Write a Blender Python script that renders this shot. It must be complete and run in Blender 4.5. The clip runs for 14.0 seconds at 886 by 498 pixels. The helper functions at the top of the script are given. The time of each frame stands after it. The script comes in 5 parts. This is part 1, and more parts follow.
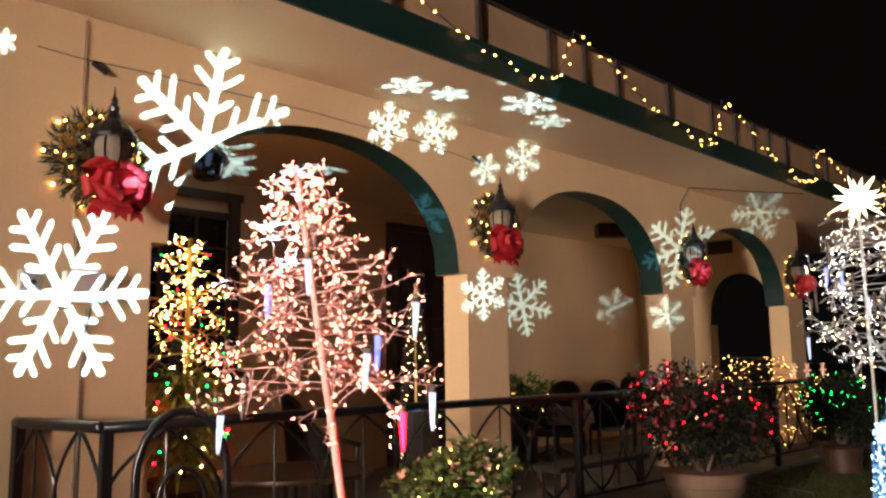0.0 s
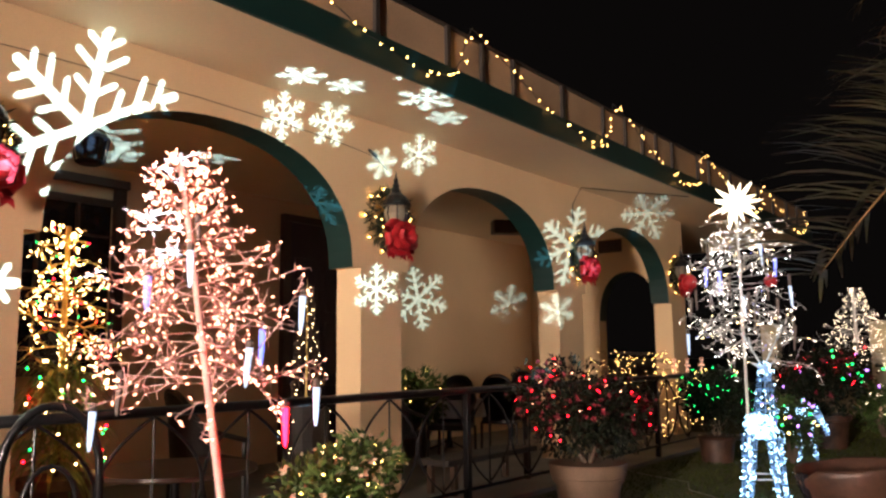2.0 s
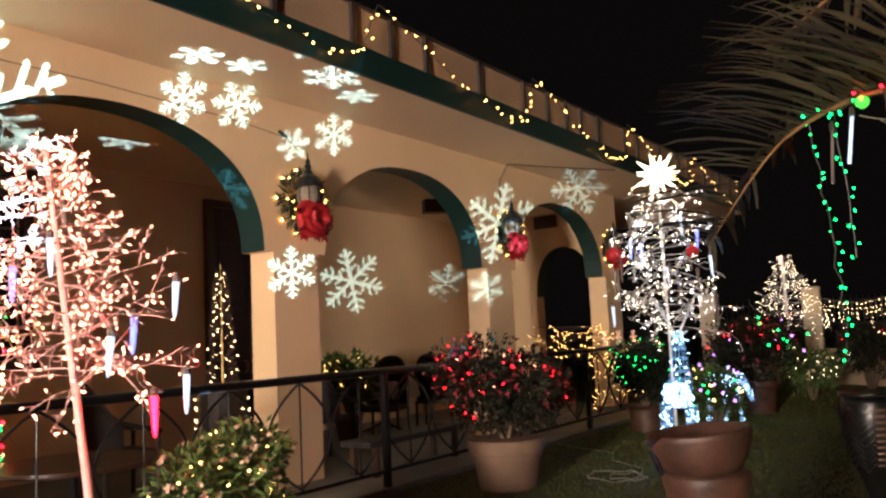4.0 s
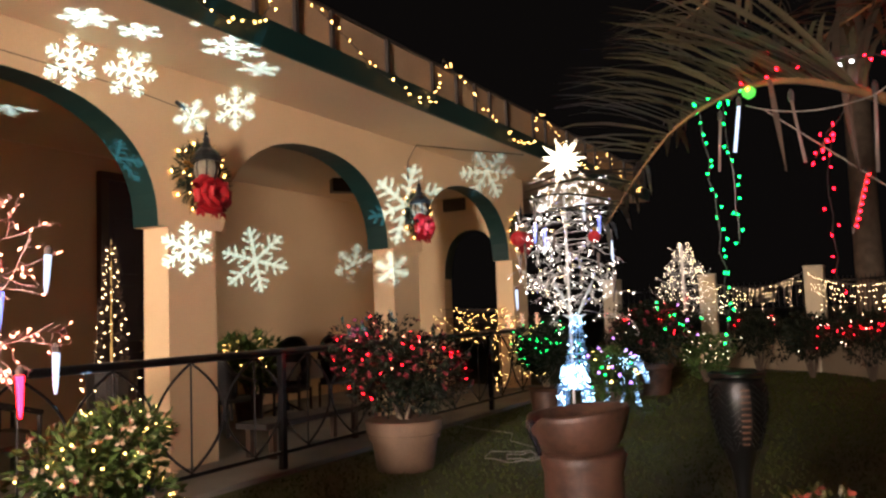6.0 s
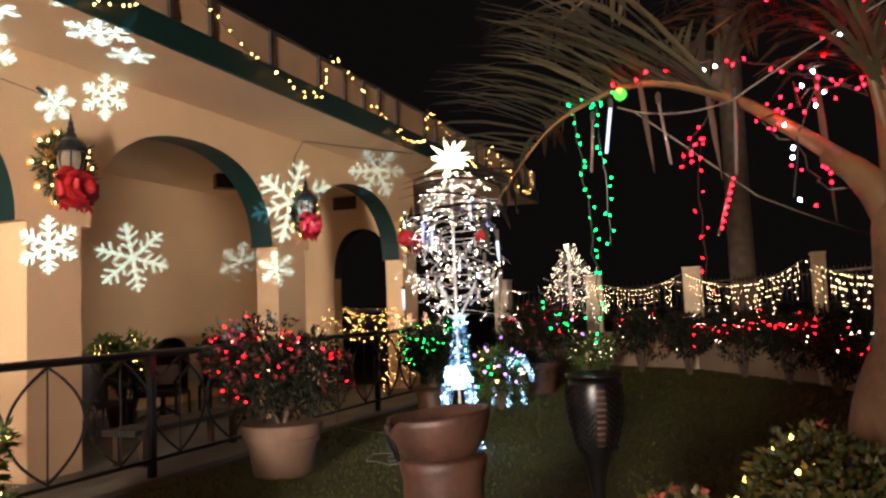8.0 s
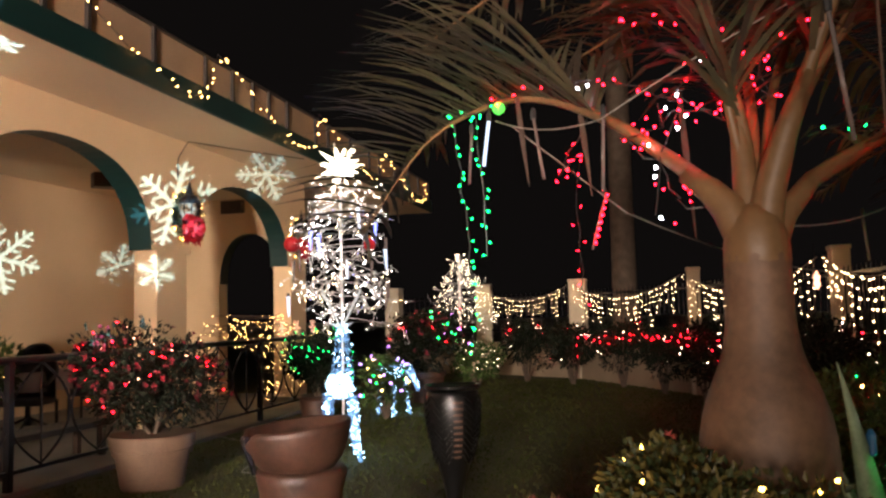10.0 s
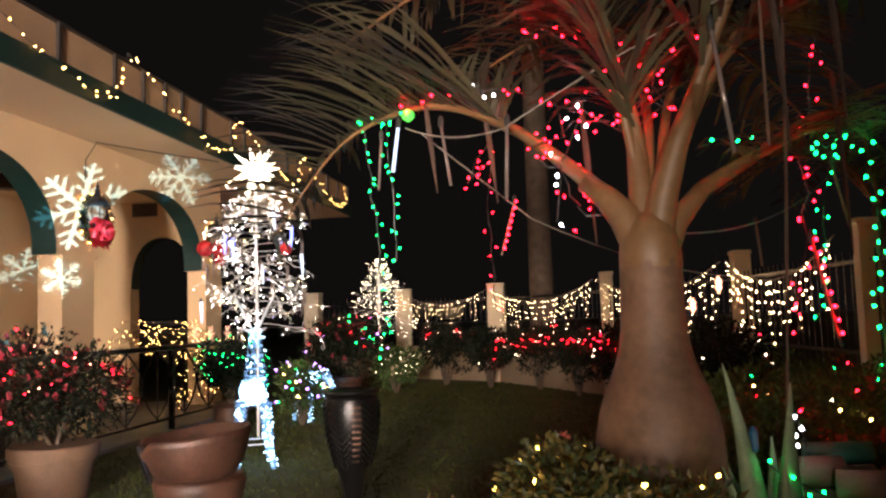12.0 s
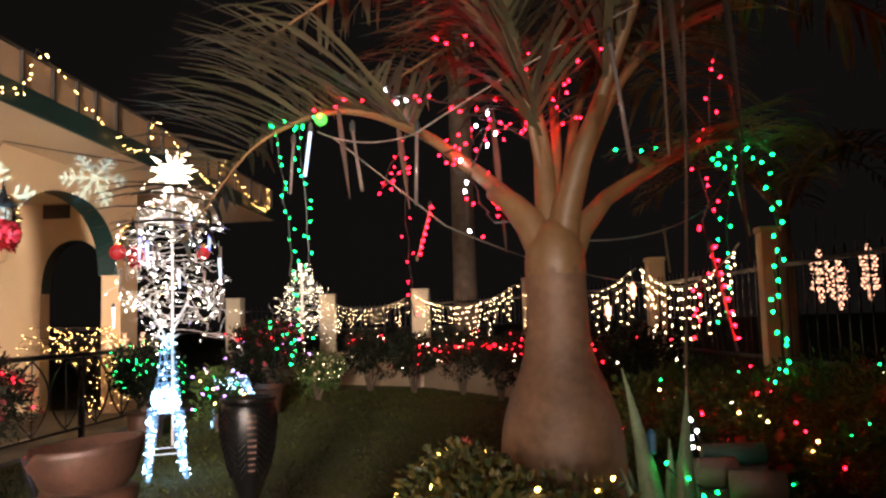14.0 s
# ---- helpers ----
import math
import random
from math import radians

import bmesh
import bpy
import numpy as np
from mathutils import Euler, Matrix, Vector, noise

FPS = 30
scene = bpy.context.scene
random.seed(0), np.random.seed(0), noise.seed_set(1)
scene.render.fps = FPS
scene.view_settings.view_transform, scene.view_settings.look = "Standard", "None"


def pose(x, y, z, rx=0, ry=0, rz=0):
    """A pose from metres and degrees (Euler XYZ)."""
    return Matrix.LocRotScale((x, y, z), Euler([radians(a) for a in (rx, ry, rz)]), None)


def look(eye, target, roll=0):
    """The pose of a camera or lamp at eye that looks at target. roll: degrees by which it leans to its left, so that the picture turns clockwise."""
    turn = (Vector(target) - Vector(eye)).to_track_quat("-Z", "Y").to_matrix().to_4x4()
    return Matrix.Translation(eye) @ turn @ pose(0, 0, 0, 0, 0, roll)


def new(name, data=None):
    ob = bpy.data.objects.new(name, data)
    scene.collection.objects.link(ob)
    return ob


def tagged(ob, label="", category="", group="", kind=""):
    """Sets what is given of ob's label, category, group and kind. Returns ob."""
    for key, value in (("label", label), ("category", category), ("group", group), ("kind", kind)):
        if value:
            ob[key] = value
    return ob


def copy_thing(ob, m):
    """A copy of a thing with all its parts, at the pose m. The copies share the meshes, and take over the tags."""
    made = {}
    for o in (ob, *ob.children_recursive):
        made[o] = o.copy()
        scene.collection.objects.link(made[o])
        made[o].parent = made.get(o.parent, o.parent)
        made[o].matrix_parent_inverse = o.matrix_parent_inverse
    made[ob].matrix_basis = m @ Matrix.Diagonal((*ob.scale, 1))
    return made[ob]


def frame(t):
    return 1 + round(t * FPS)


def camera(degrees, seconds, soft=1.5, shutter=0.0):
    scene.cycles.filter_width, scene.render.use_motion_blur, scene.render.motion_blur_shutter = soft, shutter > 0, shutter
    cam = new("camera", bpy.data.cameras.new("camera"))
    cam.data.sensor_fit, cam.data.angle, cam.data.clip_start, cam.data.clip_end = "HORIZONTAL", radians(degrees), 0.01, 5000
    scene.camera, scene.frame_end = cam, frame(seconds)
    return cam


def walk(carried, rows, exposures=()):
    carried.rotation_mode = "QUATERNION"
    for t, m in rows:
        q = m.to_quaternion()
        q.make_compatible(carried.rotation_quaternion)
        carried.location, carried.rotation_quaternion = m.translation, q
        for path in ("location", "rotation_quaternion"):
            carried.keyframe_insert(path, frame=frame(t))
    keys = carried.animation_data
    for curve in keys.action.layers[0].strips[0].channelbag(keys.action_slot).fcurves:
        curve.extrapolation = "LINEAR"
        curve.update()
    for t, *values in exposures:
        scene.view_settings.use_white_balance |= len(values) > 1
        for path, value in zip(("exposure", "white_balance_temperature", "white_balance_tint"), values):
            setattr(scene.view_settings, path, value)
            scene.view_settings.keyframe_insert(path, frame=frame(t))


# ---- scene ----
cam = camera(57.18, 14.0, 2.5)
METRES, EYE, TILT, LEAN, TURN = 1.4, 1.448, 1.199, -0.426, 44.351
ROWS = [
    (0.0, 0.0, 0.0, 0.0, 0.15, 6.79, 1.23),
    (0.5, 0.0061, -0.0134, -0.0056, -1.65, 6.72, 0.95),
    (1.0, 0.0053, -0.0282, 0.0023, -3.96, 6.59, 0.5),
    (1.5, 0.015, -0.012, 0.0035, -5.86, 6.48, 0.45),
    (2.0, 0.0491, -0.001, 0.0029, -6.9, 6.23, 0.85),
    (2.5, 0.1229, 0.0032, 0.0027, -7.37, 5.98, 1.56),
    (3.0, 0.2024, 0.0034, -0.0016, -8.37, 5.7, 2.2),
    (5.5, 0.4959, 0.0198, -0.0301, -12.62, 3.34, 2.95),
    (6.0, 0.4559, 0.0406, -0.0299, -15.71, 3.3, 2.21),
    (6.5, 0.4357, 0.0576, -0.0392, -19.84, 3.05, 1.52),
    (7.0, 0.4505, 0.0722, -0.0382, -22.08, 2.91, 1.46),
    (7.5, 0.522, 0.0919, -0.0356, -22.19, 2.98, 2.02),
    (10.0, 0.6597, 0.068, -0.0322, -30.24, 3.38, 1.19),
    (10.5, 0.6651, 0.0556, -0.0292, -31.84, 3.59, 1.14),
    (11.0, 0.6691, 0.0425, -0.0287, -33.08, 3.68, 1.3),
    (11.5, 0.681, 0.0281, -0.0294, -34.27, 3.62, 1.41),
    (12.0, 0.6922, 0.0126, -0.0299, -35.64, 3.55, 1.41),
    (12.5, 0.7024, 0.0022, -0.0285, -36.95, 3.55, 1.34),
    (13.0, 0.7114, -0.0132, -0.0255, -38.39, 3.79, 1.14),
    (13.5, 0.724, -0.0272, -0.0262, -39.85, 3.96, 1.14),
    (14.0, 0.7476, -0.028, -0.0296, -40.63, 3.8, 1.34),
]
walk(cam, [(t, pose(0, 0, EYE, TILT, LEAN, TURN) @ pose(METRES * x, METRES * y, METRES * z, 90 + pitch, roll, yaw)) for t, x, y, z, yaw, pitch, roll in ROWS],
     [(0.0, -0.34), (1.5, -0.26), (3.0, -0.16), (7.5, 0.06), (10.0, 0.35), (14.0, 0.6)])

# ---- night sky, the projector lamps and an added fill lamp ----
world = bpy.data.worlds.new("night")
scene.world = world
world.use_nodes = True
wn = world.node_tree.nodes
wn["Background"].inputs[0].default_value = (1.0, 0.82, 0.78, 1)
wn["Background"].inputs[1].default_value = 0.0035
scene.view_settings.exposure = 0.0


def lamp(name, kind, where, watts, colour, radius=0.05):
    d = bpy.data.lights.new(name, kind)
    d.energy, d.color = watts, colour
    d.shadow_soft_size = radius
    ob = new(name, d)
    ob.location = where
    return ob


# one snowflake projector stands on the lawn, a second behind the flowering shrub; the floodlight behind the walk is an
# added fill lamp
PROJ = Vector((0.45, 0.35, 0.4))
proj_pose = look(PROJ, PROJ + Vector((-0.68, 0.73, 0.28)))
beam = lamp("projector_beam", "SPOT", PROJ, 25000, (0.42, 0.74, 1.0), 0.0002)
beam.data.spot_size, beam.data.spot_blend = radians(80), 0.0
beam.matrix_basis = proj_pose
PROJ_2 = Vector((-3.78, 3.98, 0.3))
proj_pose_2 = look(PROJ_2, PROJ_2 + Vector((-1.2, 1.2, 3.2)))
beam_2 = lamp("projector_beam", "SPOT", PROJ_2, 4200, (0.42, 0.74, 1.0), 0.0003)
beam_2.data.spot_size, beam_2.data.spot_blend = radians(84), 0.0
beam_2.matrix_basis = proj_pose_2
# unseen fill added to brighten the house front and lawn
FILL_AT = Vector((0.5, -11.0, 2.2))
fill_lamp = lamp("fill_beam", "SPOT", FILL_AT, 23000, (1.0, 0.815, 0.69), 0.8)
fill_lamp.data.spot_size, fill_lamp.data.spot_blend = radians(37), 1.0
fill_lamp.matrix_basis = look(FILL_AT, (-4.7, 12.4, 3.0))

# ---- materials ----
def material(name, colour, rough=0.6, metal=0.0, scale=6.0, vary=0.25, bump=0.15, fine=60.0, tint=None, spec=0.5, trans=0.0, rand=0.0):
    m = bpy.data.materials.new(name)
    m.use_nodes = True
    nt = m.node_tree
    n, l = nt.nodes, nt.links
    b = n["Principled BSDF"]
    b.inputs["Roughness"].default_value, b.inputs["Metallic"].default_value = rough, metal
    b.inputs["Specular IOR Level"].default_value = spec
    if trans:
        b.inputs["Transmission Weight"].default_value = trans
    tc = n.new("ShaderNodeTexCoord")
    big, small = n.new("ShaderNodeTexNoise"), n.new("ShaderNodeTexNoise")
    big.inputs["Scale"].default_value, small.inputs["Scale"].default_value = scale, fine
    big.inputs["Detail"].default_value, small.inputs["Detail"].default_value = 5, 4
    for t in (big, small):
        l.new(tc.outputs["Object"], t.inputs["Vector"])
    ramp = n.new("ShaderNodeValToRGB")
    dark = tint or [c * (1 - vary) for c in colour]
    ramp.color_ramp.elements[0].position, ramp.color_ramp.elements[1].position = 0.3, 0.68
    ramp.color_ramp.elements[0].color, ramp.color_ramp.elements[1].color = (*dark, 1), (*colour, 1)
    mix = n.new("ShaderNodeMath")
    mix.operation = "MULTIPLY_ADD"
    mix.inputs[1].default_value = 0.35
    l.new(small.outputs["Fac"], mix.inputs[0])
    sub = n.new("ShaderNodeMath")
    sub.operation = "MULTIPLY_ADD"
    sub.inputs[1].default_value, sub.inputs[2].default_value = 0.85, -0.1
    l.new(big.outputs["Fac"], sub.inputs[0])
    l.new(sub.outputs[0], mix.inputs[2])
    out = mix.outputs[0]
    if rand:
        info, add = n.new("ShaderNodeNewGeometry"), n.new("ShaderNodeMath")
        add.operation = "MULTIPLY_ADD"
        add.inputs[1].default_value = rand
        l.new(info.outputs["Random Per Island"], add.inputs[0])
        shift = n.new("ShaderNodeMath")
        shift.operation = "SUBTRACT"
        shift.inputs[1].default_value = rand / 2
        l.new(out, shift.inputs[0])
        l.new(shift.outputs[0], add.inputs[2])
        out = add.outputs[0]
    l.new(out, ramp.inputs["Fac"])
    l.new(ramp.outputs["Color"], b.inputs["Base Color"])
    if bump:
        bp = n.new("ShaderNodeBump")
        bp.inputs["Strength"].default_value, bp.inputs["Distance"].default_value = bump, 0.01
        l.new(small.outputs["Fac"], bp.inputs["Height"])
        l.new(bp.outputs["Normal"], b.inputs["Normal"])
    return m


def glow(name, colour, strength):
    m = bpy.data.materials.new(name)
    m.use_nodes = True
    nt = m.node_tree
    b = nt.nodes["Principled BSDF"]
    b.inputs["Base Color"].default_value = (*[min(0.3, 0.3 * c) for c in colour], 1)
    b.inputs["Emission Color"].default_value = (*colour, 1)
    b.inputs["Emission Strength"].default_value = strength
    return m


M = {
    "wall": material("cream_plaster", (0.66, 0.475, 0.28), 0.8, scale=0.9, vary=0.12, bump=0.12, fine=45),
    "soffit": material("soffit_paint", (0.74, 0.57, 0.37), 0.7, scale=0.7, vary=0.1, bump=0.06, fine=30),
    "green": material("green_paint", (0.004, 0.026, 0.023), 0.5, scale=2, vary=0.3, bump=0.08, fine=30),
    "panel": material("tan_panel", (0.36, 0.235, 0.14), 0.7, scale=1.6, vary=0.25, fine=40),
    "batten": material("dark_batten", (0.03, 0.022, 0.018), 0.6),
    "iron": material("black_iron", (0.012, 0.012, 0.014), 0.28, 0.3, scale=8, vary=0.3, bump=0.2, fine=80),
    "bronze": material("bronze_lantern", (0.02, 0.02, 0.022), 0.35, 0.6),
    "slab": material("porch_concrete", (0.2, 0.19, 0.165), 0.75, scale=1.5, vary=0.35, fine=50),
    "grass": material("lawn_soil", (0.058, 0.066, 0.016), 0.9, scale=1.2, vary=0.45, bump=0.6, fine=90),
    "blade": material("grass_blade", (0.058, 0.07, 0.016), 0.9, scale=1.0, vary=0.35, bump=0, rand=0.12, spec=0.05),
    "slot": material("torch_slot", (0.12, 0.055, 0.03), 0.6),
    "terracotta": material("terracotta", (0.42, 0.2, 0.11), 0.7, scale=5, vary=0.4, bump=0.3, fine=50),
    "pale_pot": material("pale_clay", (0.17, 0.105, 0.065), 0.7, scale=5, vary=0.35, bump=0.3, fine=50),
    "urn": material("glazed_brown_clay", (0.08, 0.037, 0.023), 0.5, scale=7, vary=0.8, bump=0.3, fine=40),
    "trunk": material("palm_bark", (0.19, 0.105, 0.06), 0.62, scale=3.5, vary=0.7, bump=0.3, fine=25),
    "bark": material("rough_bark", (0.14, 0.1, 0.07), 0.85, scale=6, vary=0.5, bump=0.6, fine=40),
    "shaft": material("palm_crownshaft", (0.19, 0.105, 0.045), 0.5, scale=3, vary=0.4, bump=0.2, fine=30),
    "frond": material("palm_leaf", (0.075, 0.07, 0.036), 0.5, scale=3, vary=0.5, bump=0, rand=0.5, tint=(0.035, 0.026, 0.018)),
    "leaf": material("shrub_leaf", (0.07, 0.12, 0.03), 0.55, scale=4, vary=0.5, bump=0, rand=0.8, spec=0.25),
    "leaf_striped": material("spider_plant_leaf", (0.3, 0.36, 0.1), 0.5, scale=5, vary=0.5, bump=0, rand=0.6),
    "leaf_yellow": material("croton_leaf", (0.075, 0.06, 0.014), 0.5, scale=4, vary=0.5, bump=0, rand=0.9, tint=(0.022, 0.032, 0.01), spec=0.3),
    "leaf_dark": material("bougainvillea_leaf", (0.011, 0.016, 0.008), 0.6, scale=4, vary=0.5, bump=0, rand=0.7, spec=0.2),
    "bract": material("red_bract", (0.22, 0.012, 0.03), 0.6, scale=8, vary=0.5, bump=0, rand=0.5),
    "blossom": material("pink_blossom", (0.7, 0.52, 0.38), 0.6, scale=8, vary=0.3, bump=0, rand=0.5),
    "coral": material("coral_flower", (0.55, 0.12, 0.09), 0.6, scale=8, vary=0.4, bump=0, rand=0.6),
    "agave": material("agave_leaf", (0.3, 0.4, 0.24), 0.45, scale=6, vary=0.5, bump=0.1),
    "bow": material("red_velvet", (0.42, 0.006, 0.014), 0.6, scale=10, vary=0.4, bump=0.1),
    "pine": material("wreath_needles", (0.03, 0.045, 0.02), 0.6, scale=10, vary=0.4, bump=0, rand=0.5),
    "gold": material("gold_ornament", (0.5, 0.25, 0.06), 0.3, 0.6, rand=0.4),
    "wire_pink": material("pink_wrapped_wire", (0.85, 0.5, 0.45), 0.6, fine=120),
    "wire_white": material("white_wrapped_wire", (0.75, 0.75, 0.75), 0.5, fine=120),
    "wire_tan": material("straw_wire", (0.75, 0.58, 0.2), 0.6, fine=120),
    "cable": material("dark_cable", (0.02, 0.02, 0.02), 0.5),
    "cable_pale": material("pale_cable", (0.25, 0.23, 0.2), 0.5),
    "wood": material("dark_window_wood", (0.06, 0.035, 0.025), 0.5, scale=3, vary=0.4, fine=60),
    "door": material("dark_violet_door", (0.035, 0.02, 0.035), 0.5, scale=2, vary=0.3),
    "wicker": material("dark_wicker", (0.018, 0.014, 0.012), 0.55, scale=20, vary=0.5, bump=0.6, fine=70),
    "cloth": material("pale_tablecloth", (0.5, 0.47, 0.42), 0.8, scale=4, vary=0.15),
    "table": material("dark_table_top", (0.05, 0.03, 0.02), 0.35, scale=4, vary=0.3),
    "box_grey": material("grey_enclosure", (0.5, 0.45, 0.42), 0.5, scale=6, vary=0.12, bump=0.05),
    "post": material("pale_render_post", (0.58, 0.5, 0.36), 0.8, scale=2, vary=0.2, fine=40),
    "low_wall": material("fence_wall", (0.34, 0.26, 0.17), 0.85, scale=1.2, vary=0.3, fine=40),
    "torch": material("black_torch_plastic", (0.004, 0.004, 0.004), 0.3, scale=10, vary=0.3, bump=0.1, spec=0.35),
    "deer_rope": material("clear_tube", (0.62, 0.72, 0.8), 0.5, bump=0.3, fine=90),
    "dry": material("dry_palm_leaf", (0.055, 0.032, 0.02), 0.7, scale=9, vary=0.5),
    "acrylic": material("clear_acrylic", (0.16, 0.13, 0.12), 0.12, bump=0, spec=0.8),
    "teal": material("teal_plastic", (0.05, 0.25, 0.18), 0.45),
    "blue": material("blue_plastic", (0.02, 0.14, 0.3), 0.4),
    "smoked": material("smoked_lantern_glass", (0.2, 0.17, 0.13), 0.08, bump=0),
    "glass_dark": material("dark_pane", (0.015, 0.015, 0.02), 0.08, bump=0),
    "log": material("grey_pink_stone", (0.28, 0.19, 0.15), 0.8, scale=7, vary=0.3, bump=0.3, fine=40),
}
G = {
    "warm": glow("warm_bulb", (1.0, 0.5, 0.14), 22),
    "warm_small": glow("warm_mini_bulb", (1.0, 0.62, 0.3), 22),
    "yellow": glow("straw_tree_bulb", (1.0, 0.55, 0.2), 34),
    "pink": glow("rose_bulb", (1.0, 0.34, 0.22), 18),
    "rose": glow("rose_flake_bulb", (1.0, 0.45, 0.28), 3.2),
    "cool": glow("cool_white_bulb", (0.85, 0.92, 1.0), 25),
    "white": glow("white_bulb", (1.0, 0.84, 0.7), 18),
    "far_white": glow("far_white_bulb", (1.0, 0.72, 0.48), 16),
    "red": glow("red_bulb", (1.0, 0.0012, 0.0048), 150),
    "green": glow("green_bulb", (0.003, 1.0, 0.16), 10),
    "blue": glow("blue_bulb", (0.2, 0.25, 1.0), 3),
    "ice": glow("icy_led", (0.42, 0.72, 1.0), 13),
    "star": glow("star_glass", (1.0, 0.86, 0.62), 6),
    "violet": glow("violet_bulb", (0.5, 0.2, 1.0), 8),
    "gold": glow("golden_bulb", (1.0, 0.55, 0.09), 20),
    "amber": glow("amber_bulb", (1.0, 0.5, 0.12), 45),
    "tube": glow("white_tube", (0.62, 0.75, 1.0), 1.7),
    "globe": glow("green_globe", (0.12, 1.0, 0.1), 1.1),
    "rope": glow("icy_light_tube", (0.3, 0.58, 1.0), 1.1),
}


# ---- mesh helpers ----
def finish(name, bm, mat, parent=None, label="", smooth=False):
    me = bpy.data.meshes.new(name)
    bm.to_mesh(me)
    bm.free()
    for m in (mat if isinstance(mat, (list, tuple)) else [mat]):
        me.materials.append(m)
    if smooth:
        me.polygons.foreach_set("use_smooth", [True] * len(me.polygons))
    ob = new(name, me)
    if parent:
        ob.parent = parent
    if label:
        ob["label"] = label
    return ob


def part(name, bm, mat, parent, label="", smooth=False):
    return finish(name, bm, mat, parent, label, smooth)


def thing(name, at, label, category, group="", kind="", turn=0.0):
    e = new(name)
    e.empty_display_size = 0.1
    e.matrix_basis = pose(*at, 0, 0, turn)
    return tagged(e, label, category, group, kind)


def box(bm, lo, hi, bevel=0.0):
    vs = [bm.verts.new((x, y, z)) for x in (lo[0], hi[0]) for y in (lo[1], hi[1]) for z in (lo[2], hi[2])]
    fs = [bm.faces.new([vs[i] for i in q]) for q in ((0, 1, 3, 2), (4, 6, 7, 5), (0, 4, 5, 1), (2, 3, 7, 6), (0, 2, 6, 4), (1, 5, 7, 3))]
    if bevel:
        es = list({e for f in fs for e in f.edges})
        bmesh.ops.bevel(bm, geom=es, offset=bevel, segments=2, affect="EDGES", profile=0.6)
    return bm


def tube(bm, pts, r0, r1=None, sides=6, caps=True):
    """A tube along a line of points, tapering from r0 to r1, without twist."""
    r1 = r0 if r1 is None else r1
    pts = [Vector(p) for p in pts]
    n = len(pts)
    rings = []
    a = None
    for i, p in enumerate(pts):
        d = (pts[min(i + 1, n - 1)] - pts[max(i - 1, 0)]).normalized()
        a = d.orthogonal().normalized() if a is None else a - d * a.dot(d)
        a = a.normalized() if a.length > 1e-5 else d.orthogonal().normalized()
        b = d.cross(a)
        r = r0 + (r1 - r0) * i / max(1, n - 1)
        rings.append([bm.verts.new(p + r * (math.cos(2 * math.pi * k / sides) * a + math.sin(2 * math.pi * k / sides) * b)) for k in range(sides)])
    for u, v in zip(rings, rings[1:]):
        for k in range(sides):
            bm.faces.new((u[k], u[(k + 1) % sides], v[(k + 1) % sides], v[k]))
    if caps and sides > 2:
        bm.faces.new(rings[0][::-1])
        bm.faces.new(rings[-1])
    return bm


def lathe(bm, profile, segs=24, at=(0, 0, 0), wobble=0.0):
    """A body of revolution from (radius, height) pairs."""
    rings = []
    for r, z in profile:
        rings.append([bm.verts.new((at[0] + r * math.cos(2 * math.pi * k / segs) * (1 + wobble * math.sin(3 * k + z * 9)), at[1] + r * math.sin(2 * math.pi * k / segs) * (1 + wobble * math.cos(2 * k)), at[2] + z)) for k in range(segs)])
    for u, v in zip(rings, rings[1:]):
        for k in range(segs):
            bm.faces.new((u[k], u[(k + 1) % segs], v[(k + 1) % segs], v[k]))
    for ring, flip in ((rings[0], True), (rings[-1], False)):
        bm.faces.new(ring[::-1] if flip else ring)
    return bm


def curve(a, b, sag, n=12):
    """Points of a cable that hangs from a to b."""
    a, b = Vector(a), Vector(b)
    return [a.lerp(b, i / n) - Vector((0, 0, sag * 4 * (i / n) * (1 - i / n))) for i in range(n + 1)]


def bulb(bm, p, d=(0, 0, -1), r=0.008, length=0.024):
    """A small pointed lamp at p along d."""
    p, d = Vector(p), Vector(d).normalized()
    a = d.orthogonal().normalized()
    b = d.cross(a)
    tip, back = bm.verts.new(p + d * length), bm.verts.new(p)
    ring = [bm.verts.new(p + d * length * 0.4 + r * (math.cos(k * math.pi / 2.5) * a + math.sin(k * math.pi / 2.5) * b)) for k in range(5)]
    for k in range(5):
        bm.faces.new((ring[k], ring[(k + 1) % 5], tip))
        bm.faces.new((ring[(k + 1) % 5], ring[k], back))


def leaf(bm, p, d, n, length, width, fold=0.15):
    """One folded leaf of four faces."""
    p, d = Vector(p), Vector(d).normalized()
    s = d.cross(Vector(n))
    s = s.normalized() if s.length > 1e-4 else d.orthogonal().normalized()
    up = s.cross(d)
    v = [bm.verts.new(q) for q in (p, p + d * length * 0.45 + s * width / 2 + up * fold * width, p + d * length - up * fold * length * 0.6, p + d * length * 0.45 - s * width / 2 + up * fold * width)]
    m = bm.verts.new(p + d * length * 0.5)
    for q in ((v[0], v[1], m), (v[1], v[2], m), (v[2], v[3], m), (v[3], v[0], m)):
        bm.faces.new(q)


def rnd(a, b):
    return random.uniform(a, b)


def ball_dir():
    z, t = rnd(-1, 1), rnd(0, 2 * math.pi)
    s = math.sqrt(1 - z * z)
    return Vector((s * math.cos(t), s * math.sin(t), z))


# ---- the house: arcade wall, porch, eaves ----
FX, BACK, TH = -5.5, -8.6, 0.33
SPRING, CROWN, TOP, FLOOR = 2.33, 3.47, 3.87, 0.05
ARCHES = [(2.76, 5.835), (6.69, 9.81), (10.74, 13.85)]
Y0, Y1 = -4.0, 14.6


